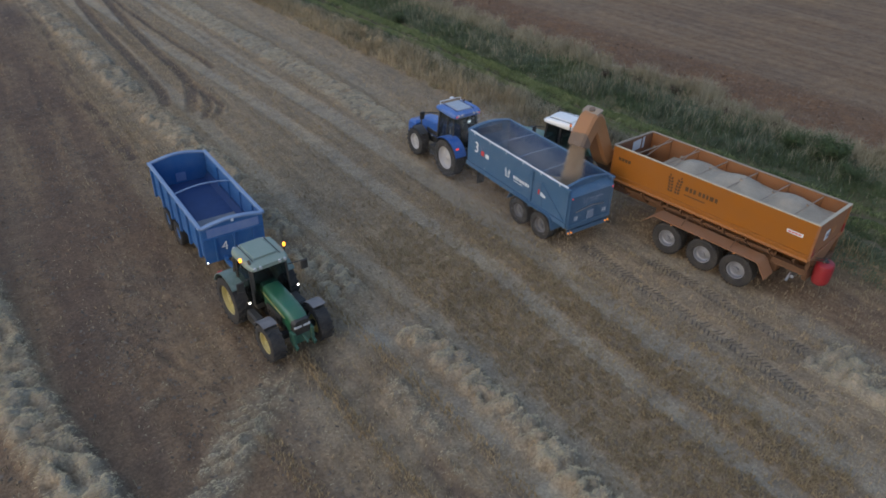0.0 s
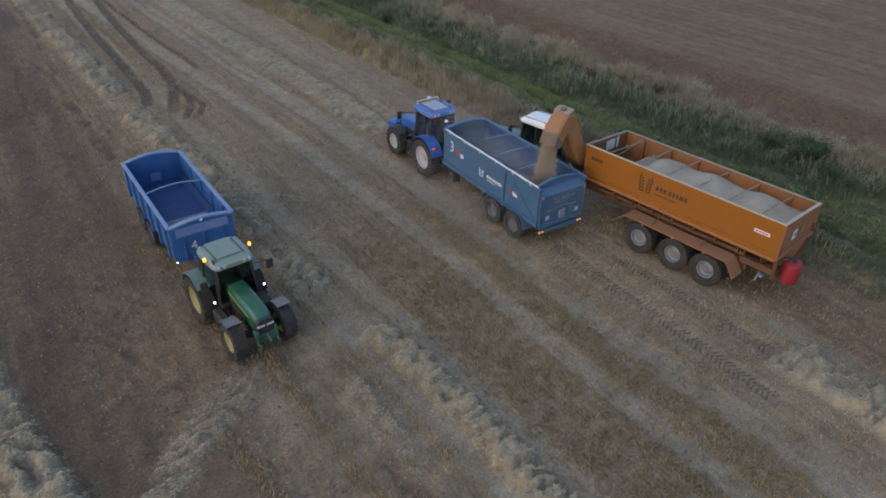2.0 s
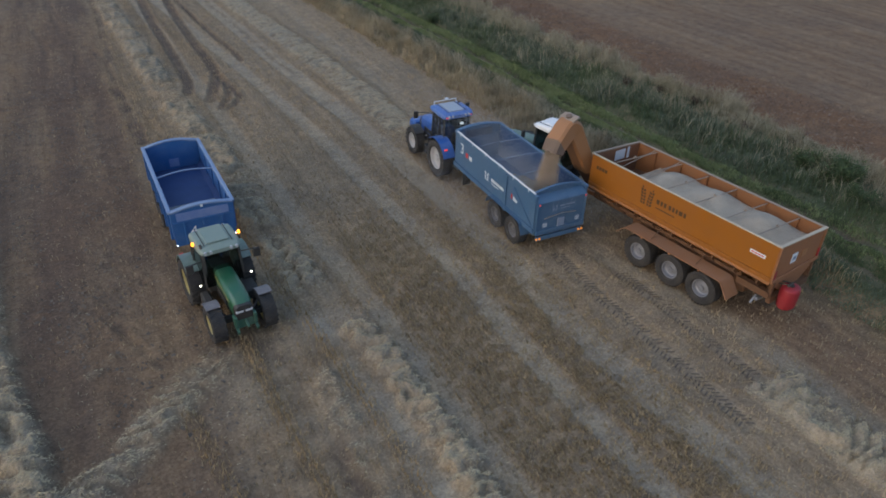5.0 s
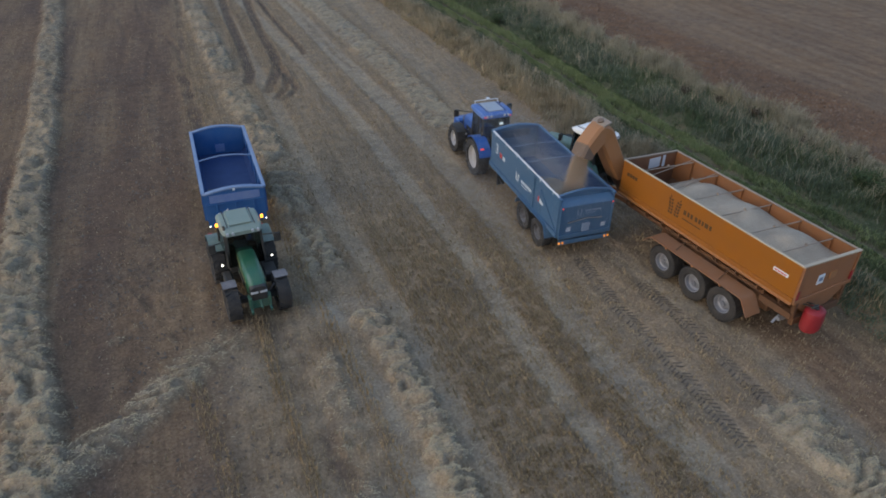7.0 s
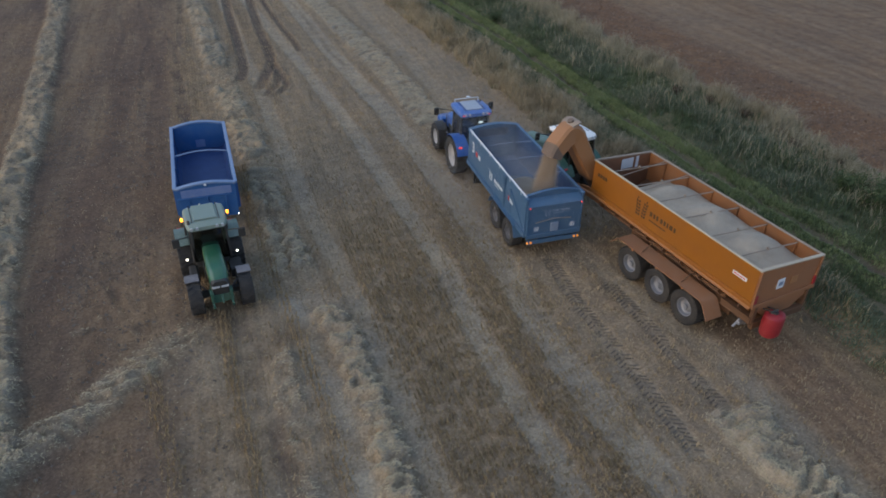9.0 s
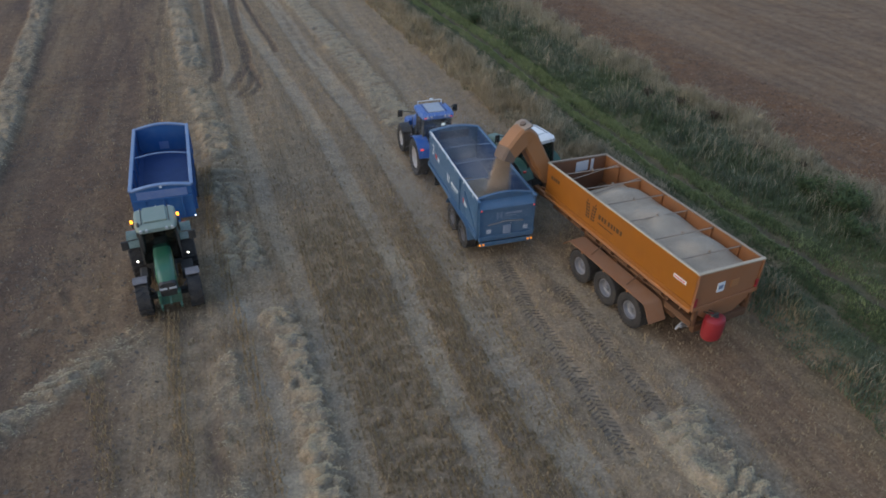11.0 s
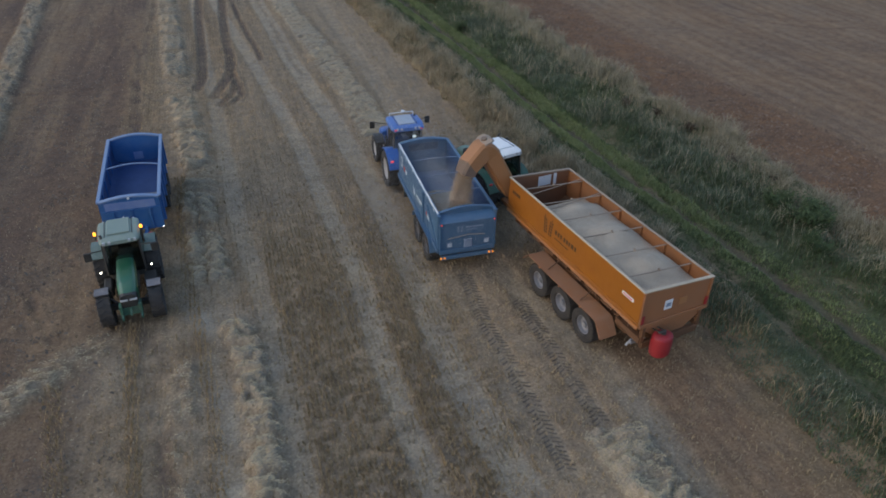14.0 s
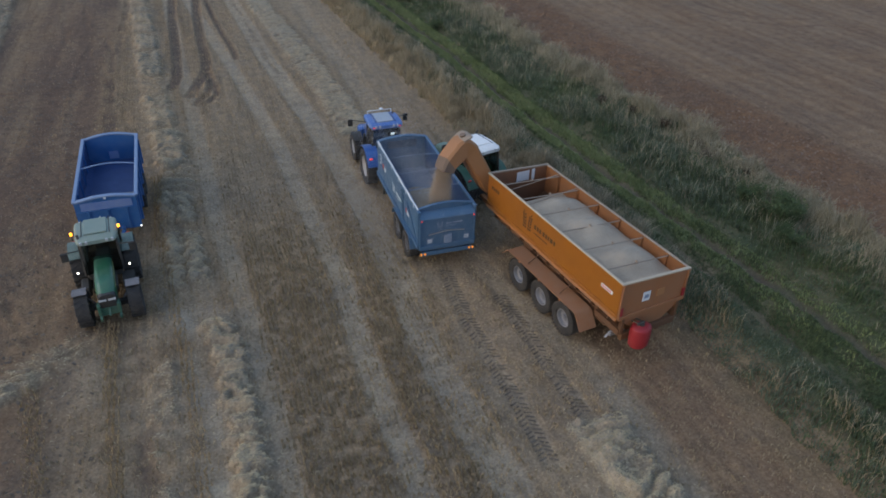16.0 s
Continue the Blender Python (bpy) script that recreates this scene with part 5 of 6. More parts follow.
def ears(shape, x, z, h, sides=(-1, 1)):
    """Two leaning ears of corn as lozenges in the plane y = 0 of the shape's frame."""
    def seed(x0, z0, x1, z1, w):
        dx, dz = x1 - x0, z1 - z0
        n = math.hypot(dx, dz)
        px, pz = -dz / n * w, dx / n * w
        q = [(x0, z0), (x0 + dx * 0.45 + px, z0 + dz * 0.45 + pz), (x1, z1), (x0 + dx * 0.45 - px, z0 + dz * 0.45 - pz)]
        shape.put([(u, 0, v) for u, v in q] + [(u, 0.006, v) for u, v in q], [[0, 1, 2, 3], [4, 5, 6, 7], [0, 1, 5, 4], [1, 2, 6, 5], [2, 3, 7, 6], [3, 0, 4, 7]])
    for side in sides:
        for k in range(5):
            lean = 0.12 * (k / 5) ** 2
            cx, cz = x + side * (0.21 + lean) * h, z + (k - 2.2) * 0.185 * h
            for e in (-1, 1):
                seed(cx + e * 0.02 * h, cz - 0.07 * h, cx + (e * 0.16 + side * 0.02) * h, cz + 0.10 * h, 0.078 * h)
        seed(x + side * 0.31 * h, z + 0.42 * h, x + side * 0.38 * h, z + 0.62 * h, 0.05 * h)
    return shape


def bars(shape, x, z, widths, h, gap):
    """A line of plain bars in place of a name."""
    for w in widths:
        shape.box(x, x + w, 0, 0.006, z - h / 2, z + h / 2, 0.001)
        x += w + gap
    return shape


def heap(x0, x1, y0, y1, base, height, seed, depth=0.3, nx_=30, ny_=70):
    """A heap of grain: its surface with a closed underside."""
    xs_, ys_ = np.linspace(x0, x1, nx_), np.linspace(y0, y1, ny_)
    X, Y = np.meshgrid(xs_, ys_)
    u, v = (X - x0) / (x1 - x0), (Y - y0) / (y1 - y0)
    z = np.maximum(base + height(u, v) + 0.025 * fractal(X, Y, 0.5, seed), base - depth + 0.006)
    s = Shape()
    vs = [tuple(q) for q in np.stack([X.ravel(), Y.ravel(), z.ravel()], 1)]
    fs = [[j * nx_ + i, j * nx_ + i + 1, (j + 1) * nx_ + i + 1, (j + 1) * nx_ + i] for j in range(ny_ - 1) for i in range(nx_ - 1)]
    edge = [i for i in range(nx_)] + [j * nx_ + nx_ - 1 for j in range(1, ny_)] + [(ny_ - 1) * nx_ + i for i in range(nx_ - 2, -1, -1)] + [j * nx_ for j in range(ny_ - 2, 0, -1)]
    n = len(vs)
    vs += [(vs[i][0], vs[i][1], base - depth) for i in edge]
    m_ = len(edge)
    fs += [[edge[i], edge[(i + 1) % m_], n + (i + 1) % m_, n + i] for i in range(m_)]
    fs.append([n + i for i in range(m_)])
    return s.put(vs, fs)


def old_trailer(m):
    """The royal blue tipping trailer behind the green tractor; +y ahead, origin on the ground under its headboard."""
    t = thing("grain_trailer", m, "empty royal blue steel grain trailer with pale top rails", "trailer", "grain trailers")
    L, W, z0, z1 = 6.42, 2.40, 1.10, 2.36
    s = Shape()
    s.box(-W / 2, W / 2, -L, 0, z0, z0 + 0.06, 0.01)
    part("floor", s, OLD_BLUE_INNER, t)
    for x in (-1, 1):
        s = Shape().box(x * W / 2 - 0.025, x * W / 2 + 0.025, -L, 0, z0, z1, 0.006)
        w = part("side_wall", s, OLD_BLUE, t)
        for k in range(6):
            y = -0.35 - k * 1.14
            s = Shape()
            s.prism([(y - 0.09, z0 - 0.1), (y + 0.09, z0 - 0.1), (y + 0.06, z1 - 0.08), (y - 0.06, z1 - 0.08)], "x", x * (W / 2 + 0.02), x * (W / 2 + 0.115))
            part("rib", s, OLD_BLUE, w)
        s = Shape().box(x * (W / 2 + 0.03) - 0.075, x * (W / 2 + 0.03) + 0.075, -L - 0.08, 0.06, z1 - 0.02, z1 + 0.09, 0.02)
        part("top_rail", s, OLD_BLUE_RAIL, w, "pale blue top rail")
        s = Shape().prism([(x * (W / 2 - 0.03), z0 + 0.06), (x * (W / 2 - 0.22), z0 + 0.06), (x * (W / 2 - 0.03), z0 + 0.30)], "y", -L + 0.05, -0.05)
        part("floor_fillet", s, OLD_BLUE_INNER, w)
        # Shorter on one side, so that wall keeps the brighter, sunlit blue.
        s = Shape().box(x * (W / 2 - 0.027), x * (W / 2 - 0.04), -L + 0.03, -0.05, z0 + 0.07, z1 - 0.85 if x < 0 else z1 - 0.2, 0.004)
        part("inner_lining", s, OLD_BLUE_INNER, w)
        for k in range(4):
            s = Shape().box(x * (W / 2 - 0.03), x * (W / 2 - 0.08), -0.9 - 1.3 * k, -0.82 - 1.3 * k, z0 + 0.3, z1 - 0.06, 0.01)
            part("inner_stay", s, OLD_BLUE, w)
    s = Shape().prism(arched(W, z0 - 0.28, z1 + 0.02, 0.16), "y", -0.03, 0.05)
    hb = part("headboard", s, OLD_BLUE, t)
    s = Shape()
    ring = lambda y: [(W / 2 - W * i / 10, z1 + 0.02 + 0.16 * math.sin(math.pi * i / 10)) for i in range(11)]
    for yy in (0.01,):
        pts = ring(yy)
        s.sweep([(q[0], yy, q[1]) for q in pts], 0.20, 0.09)
    part("arched_rail", s, OLD_BLUE_RAIL, hb, "arched pale blue rail on the headboard")
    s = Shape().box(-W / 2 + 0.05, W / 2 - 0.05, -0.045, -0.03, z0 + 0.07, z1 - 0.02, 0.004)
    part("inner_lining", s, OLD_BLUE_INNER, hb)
    s = Shape().box(-W / 2 + 0.18, W / 2 - 0.18, 0.05, 0.066, z1 - 0.42, z1 - 0.06, 0.005)
    part("headboard_panel", s, OLD_BLUE_PANE, hb, "paler dusty panel in the headboard")
    s = Shape().box(-0.05, 0.05, 0.07, 0.12, z1 + 0.06, z1 + 0.17, 0.01)
    part("reflector", s, DECAL_WHITE, hb, "small pale square reflector")
    s = Shape()
    for x in (-0.75, 0.0, 0.75):
        s.box(x - 0.04, x + 0.04, 0.05, 0.11, z0 - 0.26, z1 - 0.45, 0.01)
    s.box(-W / 2 + 0.02, W / 2 - 0.02, 0.05, 0.10, z1 - 0.50, z1 - 0.44, 0.01)
    part("headboard_frame", s, OLD_BLUE, hb)
    lettering("number", "4", 0.52, DECAL_WHITE, hb, pose(0.42, 0.115, z0 + 0.35, 90, 0, 180), "white painted number four")
    for x in (-1, 1):
        s = Shape().box(x * 1.16 - 0.016, x * 1.16 + 0.016, 0.05, 0.10, z0 - 0.235, z0 - 0.205, 0.008)
        part("marker_lamp", s, LAMP_WHITE, hb, "small lit white marker lamp")
    s = Shape().prism(arched(W + 0.04, z0 - 0.1, z1 + 0.0, 0.20), "y", -L - 0.06, -L)
    tg = part("tailgate", s, OLD_BLUE, t)
    s = Shape()
    pts = [(W / 2 - W * i / 10, z1 + 0.02 + 0.20 * math.sin(math.pi * i / 10)) for i in range(11)]
    s.sweep([(q[0], -L - 0.03, q[1]) for q in pts], 0.18, 0.09)
    part("arched_rail", s, OLD_BLUE_RAIL, tg)
    s = Shape().box(-0.22, 0.22, -L - 0.10, -L - 0.02, z0 + 0.15, z0 + 0.55, 0.02)
    s.box(-0.22, 0.22, -L, -L + 0.02, z0 + 0.15, z0 + 0.55, 0.005)
    part("grain_hatch", s, OLD_BLUE_PANE, tg, "small grain hatch worn bare")
    s = Shape()
    pts = [(W / 2 - W * i / 10, z1 - 0.02 + 0.16 * math.sin(math.pi * i / 10)) for i in range(11)]
    s.sweep([(q[0], -3.25, q[1]) for q in pts], 0.055, 0.055)
    part("cross_bow", s, OLD_BLUE_RAIL, t, "bowed pale tube across the open top")
    s = Shape()
    for x in (-0.45, 0.45):
        s.box(x - 0.07, x + 0.07, -L + 0.1, 0.25, z0 - 0.36, z0 - 0.12, 0.02)
    for k in range(6):
        s.box(-W / 2 + 0.05, W / 2 - 0.05, -0.3 - k * 1.0, -0.2 - k * 1.0, z0 - 0.12, z0, 0.01)
    s.box(-0.6, 0.6, -5.3, -2.7, z0 - 0.62, z0 - 0.36, 0.03)
    part("chassis", s, OLD_BLUE, t)
    s = Shape()
    for x in (-1, 1):
        s.beam((x * 0.45, 0.2, z0 - 0.3), (x * 0.08, 1.9, 0.50), 0.12, 0.16)
    s.box(-0.12, 0.12, 1.8, 2.15, 0.44, 0.56, 0.03)
    s.rod((0.25, 1.1, 0.2), (0.25, 1.1, 1.0), 0.05)
    part("drawbar", s, OLD_BLUE, t)
    tandem(t, (-3.30, -4.65), 1.10, 0.53, 0.42, OLD_BLUE, "dusty blue trailer wheel")
    for x in (-1, 1):
        s = Shape().box(x * 0.80, x * 1.24, -5.3, -2.65, z0 - 0.04, z0 - 0.01, 0.005)
        part("mudguard", s, OLD_BLUE, t)
    return t


OLD = pose(-12.27, 5.44, -0.04, 0, 0, 180.6)
old_trailer(OLD)
grain_film = tagged(new("leftover_grain", heap(-0.98, 0.98, -2.7, -0.10, 1.17, lambda u, v: (0.05 * np.sin(math.pi * u) + 0.03) * v - 0.02, 5, depth=0.005, nx_=24, ny_=30).mesh("leftover_grain", CHAFF)), "thin grey layer of leftover chaff on the trailer floor", "grain")
grain_film.matrix_basis = OLD


def slate_trailer(m):
    """The slate blue trailer that is being filled; +y ahead, origin on the ground under its tailgate."""
    t = thing("grain_trailer", m, "slate blue steel grain trailer with rolled white sheet being filled", "trailer", "grain trailers")
    L, W, z0, z1 = 7.15, 2.46, 1.24, 2.92
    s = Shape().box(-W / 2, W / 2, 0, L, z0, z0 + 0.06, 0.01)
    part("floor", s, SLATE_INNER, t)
    for x in (-1, 1):
        s = Shape().box(x * W / 2 - 0.03, x * W / 2 + 0.03, 0.0, L, z0, z1, 0.008)
        w = part("side_wall", s, SLATE_BLUE, t)
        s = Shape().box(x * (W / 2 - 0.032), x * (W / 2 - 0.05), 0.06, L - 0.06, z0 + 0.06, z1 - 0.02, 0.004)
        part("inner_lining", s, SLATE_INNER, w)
        s = Shape().box(x * W / 2 - 0.07, x * W / 2 + 0.07, -0.04, L + 0.04, z1 - 0.03, z1 + 0.07, 0.02)
        part("top_rail", s, SLATE_BLUE, w)
        s = Shape().box(x * (W / 2 + 0.03), x * (W / 2 + 0.09), 0.0, L, z0 - 0.04, z0 + 0.16, 0.015)
        part("lower_rail", s, SLATE_BLUE, w)
        s = Shape().box(x * (W / 2 + 0.03), x * (W / 2 + 0.10), 2.25, 2.42, z0 - 0.1, z1 - 0.04, 0.015)
        s.box(x * (W / 2 + 0.03), x * (W / 2 + 0.06), 0.02, 0.16, z0 - 0.1, z1 - 0.04, 0.01)
        s.beam((x * (W / 2 + 0.05), 0.10, z0 + 0.15), (x * (W / 2 + 0.05), 1.70, z1 - 0.35), 0.05, 0.05)
        part("rib", s, SLATE_BLUE, w)
        s = Shape().prism([(1.55, z0 - 0.05), (2.3, z0 - 0.05), (2.3, z1 - 0.5), (1.75, z1 - 0.4)], "x", x * (W / 2 + 0.03), x * (W / 2 + 0.05))
        part("gusset", s, SLATE_BLUE, w)
    s = Shape().prism(arched(W, z0 - 0.12, z1 - 0.28, 0.03), "y", -0.05, 0.02)
    tg = part("tailgate", s, SLATE_BLUE, t)
    s = Shape().prism(arched(W - 0.08, z1 - 0.45, z1, 0.15), "y", 0.30, 0.34)
    part("arched_board", s, SLATE_BLUE, tg)
    s = Shape().prism([(-0.06, z1 - 0.27), (0.02, z1 - 0.20), (0.31, z1 - 0.06), (0.31, z1 - 0.12), (0.02, z1 - 0.27), (-0.06, z1 - 0.33)], "x", -W / 2 + 0.03, W / 2 - 0.03)
    part("rear_ledge", s, SLATE_BLUE, tg)
    s = Shape()
    pts = [(W / 2 - W * i / 10, z1 + 0.02 + 0.17 * math.sin(math.pi * i / 10)) for i in range(11)]
    s.sweep([(q[0] * 0.97, 0.32, q[1]) for q in pts], 0.14, 0.08)
    part("arched_rail", s, SLATE_BLUE, tg)
    s = Shape().box(-W / 2, W / 2, -0.10, -0.05, z1 - 0.38, z1 - 0.27, 0.015).box(-W / 2, W / 2, -0.13, -0.05, z0 - 0.12, z0 + 0.10, 0.02)
    for x in (-1, 1):
        s.box(x * W / 2 - 0.08 * (x > 0), x * W / 2 + 0.08 * (x < 0), -0.10, -0.05, z0 - 0.1, z1 - 0.28, 0.012)
    part("tailgate_frame", s, SLATE_BLUE, tg)
    s = Shape().beam((-0.85, -0.09, z0 + 0.62), (0.0, -0.09, z0 + 0.74), 0.035, 0.04).beam((0.0, -0.09, z0 + 0.74), (0.75, -0.09, z0 + 0.66), 0.035, 0.04)
    part("lock_bar", s, STEEL, tg, "thin steel locking bar")
    s = Shape().box(-0.16, 0.20, -0.115, -0.05, z0 + 0.10, z0 + 0.52, 0.02)
    part("grain_hatch", s, DECAL_PALE, tg, "pale grain hatch")
    for x in (-0.78, 0.86):
        s = Shape().box(x - 0.12, x + 0.12, -0.075, -0.055, z0 + 0.18, z0 + 0.42, 0.004)
        pl = part("sign_plate", s, DECAL_PALE, tg)
        s = Shape().at(0, -0.082, 0)
        for k in range(3):
            bars(s, x - 0.09, z0 + 0.24 + 0.06 * k, (0.18,), 0.025, 0)
        part("sign_line", s, DECAL_WHITE, pl)
    for e in (-1, 1):
        part("logo_ear", ears(Shape().at(0, -0.062, 0), -0.34, z1 - 0.66, 0.30, (e,)), DECAL_PALE, tg, "faint painted ear of corn")
    s = bars(bars(Shape().at(0, -0.062, 0), -0.08, z1 - 0.60, (0.26, 0.42), 0.08, 0.06), -0.08, z1 - 0.72, (0.5,), 0.035, 0)
    part("name_bars", s, DECAL_PALE, tg, "faint row of painted lettering bars")
    for x in (-1, 1):
        s = Shape().ball(x * (W / 2 - 0.08), -0.105, z1 - 0.34, 0.038, 0.03, 0.038)
        part("marker_lamp", s, LAMP_RED, tg, "small lit red marker lamp")
    s = Shape().prism(arched(W, z0 - 0.1, z1, 0.17), "y", L - 0.02, L + 0.05)
    hb = part("headboard", s, SLATE_BLUE, t)
    s = Shape()
    s.sweep([(q[0], L + 0.02, q[1]) for q in pts], 0.24, 0.09)
    part("arched_rail", s, SLATE_BLUE, hb)
    s = Shape().box(-0.75, 0.75, L - 0.035, L - 0.022, z1 - 0.42, z1 - 0.02, 0.004)
    part("headboard_window", s, DARK_PANE, hb, "dusty see-through panel in the headboard")
    # rolled sheet on the left rail
    s = Shape()
    x = -W / 2 - 0.02
    n = 26
    ring_of = lambda y, r, dx: [(x + dx + r * math.cos(2 * math.pi * i / 8), y, z1 + 0.09 + r * math.sin(2 * math.pi * i / 8)) for i in range(8)]
    s.loft([ring_of(0.15 + (L - 0.3) * k / n, 0.042 + 0.006 * math.sin(k * 2.1) + 0.005 * math.sin(k * 5.3), 0.010 * math.sin(k * 1.3)) for k in range(n + 1)])
    sh = part("rolled_sheet", s, SHEET, t, "white tarpaulin rolled up along the rail")
    for k in range(6):
        s = Shape().beam((x - 0.06, 0.6 + k * 1.2, z1 - 0.02), (x - 0.062, 0.6 + k * 1.2, z1 + 0.12), 0.05, 0.012)
        part("sheet_strap", s, DECAL_WHITE, sh)
    for k, y in enumerate((2.0, 3.6, 5.2)):
        s = Shape()
        q = [(W / 2 - W * i / 8, z1 + 0.0 + 0.06 * math.sin(math.pi * i / 8)) for i in range(9)]
        s.sweep([(c[0], y, c[1]) for c in q], 0.036, 0.03)
        part("cross_strap", s, DECAL_PALE, t, "thin pale strap across the open top")
    # marks on the left side
    side = -W / 2 - 0.031
    mark = lambda y, z: pose(side - 0.008, y, z, 0, 0, -90)
    lettering("number", "3", 0.74, DECAL_WHITE, t, pose(side - 0.006, 6.45, z1 - 0.62, 90, 0, -90), "white painted number three")
    s = Shape().box(-0.14, 0.10, 0, 0.006, -0.12, 0.12, 0.001)
    part("red_mark", s, DECAL_RED, t, "red square of a label", mark(5.95, z1 - 0.74))
    s = Shape().box(-0.12, 0.14, 0, 0.006, -0.10, 0.10, 0.001)
    part("white_mark", s, DECAL_WHITE, t, "white square of a label", mark(5.62, z1 - 0.76))
    for e in (-1, 1):
        part("logo_ear", ears(Shape(), 0, 0, 0.40, (e,)), DECAL_WHITE, t, "white painted ear of corn", mark(4.05, z1 - 0.92))
    part("name_bars", bars(bars(Shape(), 0.0, 0.05, (0.12, 0.09, 0.09, 0.0, 0.11, 0.09, 0.08, 0.15, 0.09), 0.14, 0.035), 0.02, -0.12, (0.62,), 0.035, 0), DECAL_WHITE, t, "white bars of painted lettering", mark(3.62, z1 - 0.96))
    s = Shape().box(-0.05, 0.06, 0, 0.01, -0.11, 0.11, 0.002)
    part("red_mark", s, DECAL_RED, t, "", pose(side - 0.025, 1.85, z1 - 0.85, 0, 0, -90))
    s = Shape().prism([(-0.17, -0.10), (0.16, -0.10), (0.16, 0.0), (-0.17, 0.11)], "y", 0, 0.01)
    part("white_mark", s, DECAL_WHITE, t, "", pose(side - 0.027, 1.55, z1 - 0.88, 0, 0, -90))
    # underside
    s = Shape()
    for xx in (-0.45, 0.45):
        s.box(xx - 0.08, xx + 0.08, 0.1, L, z0 - 0.36, z0 - 0.06, 0.02)
    s.box(-0.6, 0.6, 0.7, 3.6, z0 - 0.5, z0 - 0.34, 0.03)
    for k in range(7):
        s.box(-W / 2 + 0.05, W / 2 - 0.05, 0.3 + k, 0.4 + k, z0 - 0.12, z0, 0.01)
    s.box(-1.15, 1.15, -0.10, 0.02, z0 - 0.42, z0 - 0.22, 0.02)
    ch = part("chassis", s, SLATE_BLUE, t)
    for xx in (-1.16, -1.00, 1.00, 1.16):
        s = Shape().rod((xx, -0.10, z0 - 0.30), (xx, -0.14, z0 - 0.30), 0.048, 10)
        part("tail_lamp", s, LAMP_ORANGE, ch, "round lit orange tail lamp")
    s = Shape()
    for xx in (-1, 1):
        s.beam((xx * 0.45, L - 0.1, z0 - 0.28), (xx * 0.08, L + 1.15, 0.55), 0.12, 0.16)
    s.box(-0.1, 0.1, L + 1.05, L + 1.4, 0.48, 0.60, 0.03)
    part("drawbar", s, SLATE_BLUE, t)
    s = Shape().box(-W / 2, -W / 2 + 0.42, L - 0.85, L - 0.80, 0.42, z0 - 0.02, 0.01)
    part("mud_flap", s, BLACK, t, "black rubber mud flap")
    s = Shape()
    for y in (3.6, 4.5, 5.4):
        s.box(-W / 2 + 0.02, -W / 2 + 0.10, y, y + 0.1, z0 - 0.22, z0 - 0.05, 0.01)
    part("rope_hook", s, BLACK, t)
    tandem(t, (1.42, 2.92), 1.20, 0.64, 0.48, TRAILER_RIM, "grimy grey trailer wheel")
    for xx in (-1, 1):
        s = Shape()
        s.sheet([(3.72, 0.95), (3.55, 1.28), (3.4, 1.36), (1.05, 1.36), (0.85, 1.28), (0.62, 0.80)][::-1], (xx * 0.86, xx * 1.46, 0.03))
        part("mudguard", s, SLATE_BLUE, t)
    return t


TR3 = pose(1.27, -0.14, -0.24, 0, 0, -0.8)
slate_trailer(TR3)
load = tagged(new("grain_load", heap(-1.17, 1.17, 0.10, 5.2, 1.31, lambda u, v: 0.72 * np.exp(-(((u - 0.52) * 2.5) ** 2 + ((v - 0.45) * 5.0) ** 2) / 2.2) - 0.07 + 0.06 * fractal(u * 2.3, v * 5.0, 0.9, 77), 9, depth=0.05, nx_=44, ny_=90).mesh("grain_load", GRAIN)), "heap of wheat grain growing under the spout", "grain")
load.matrix_basis = TR3


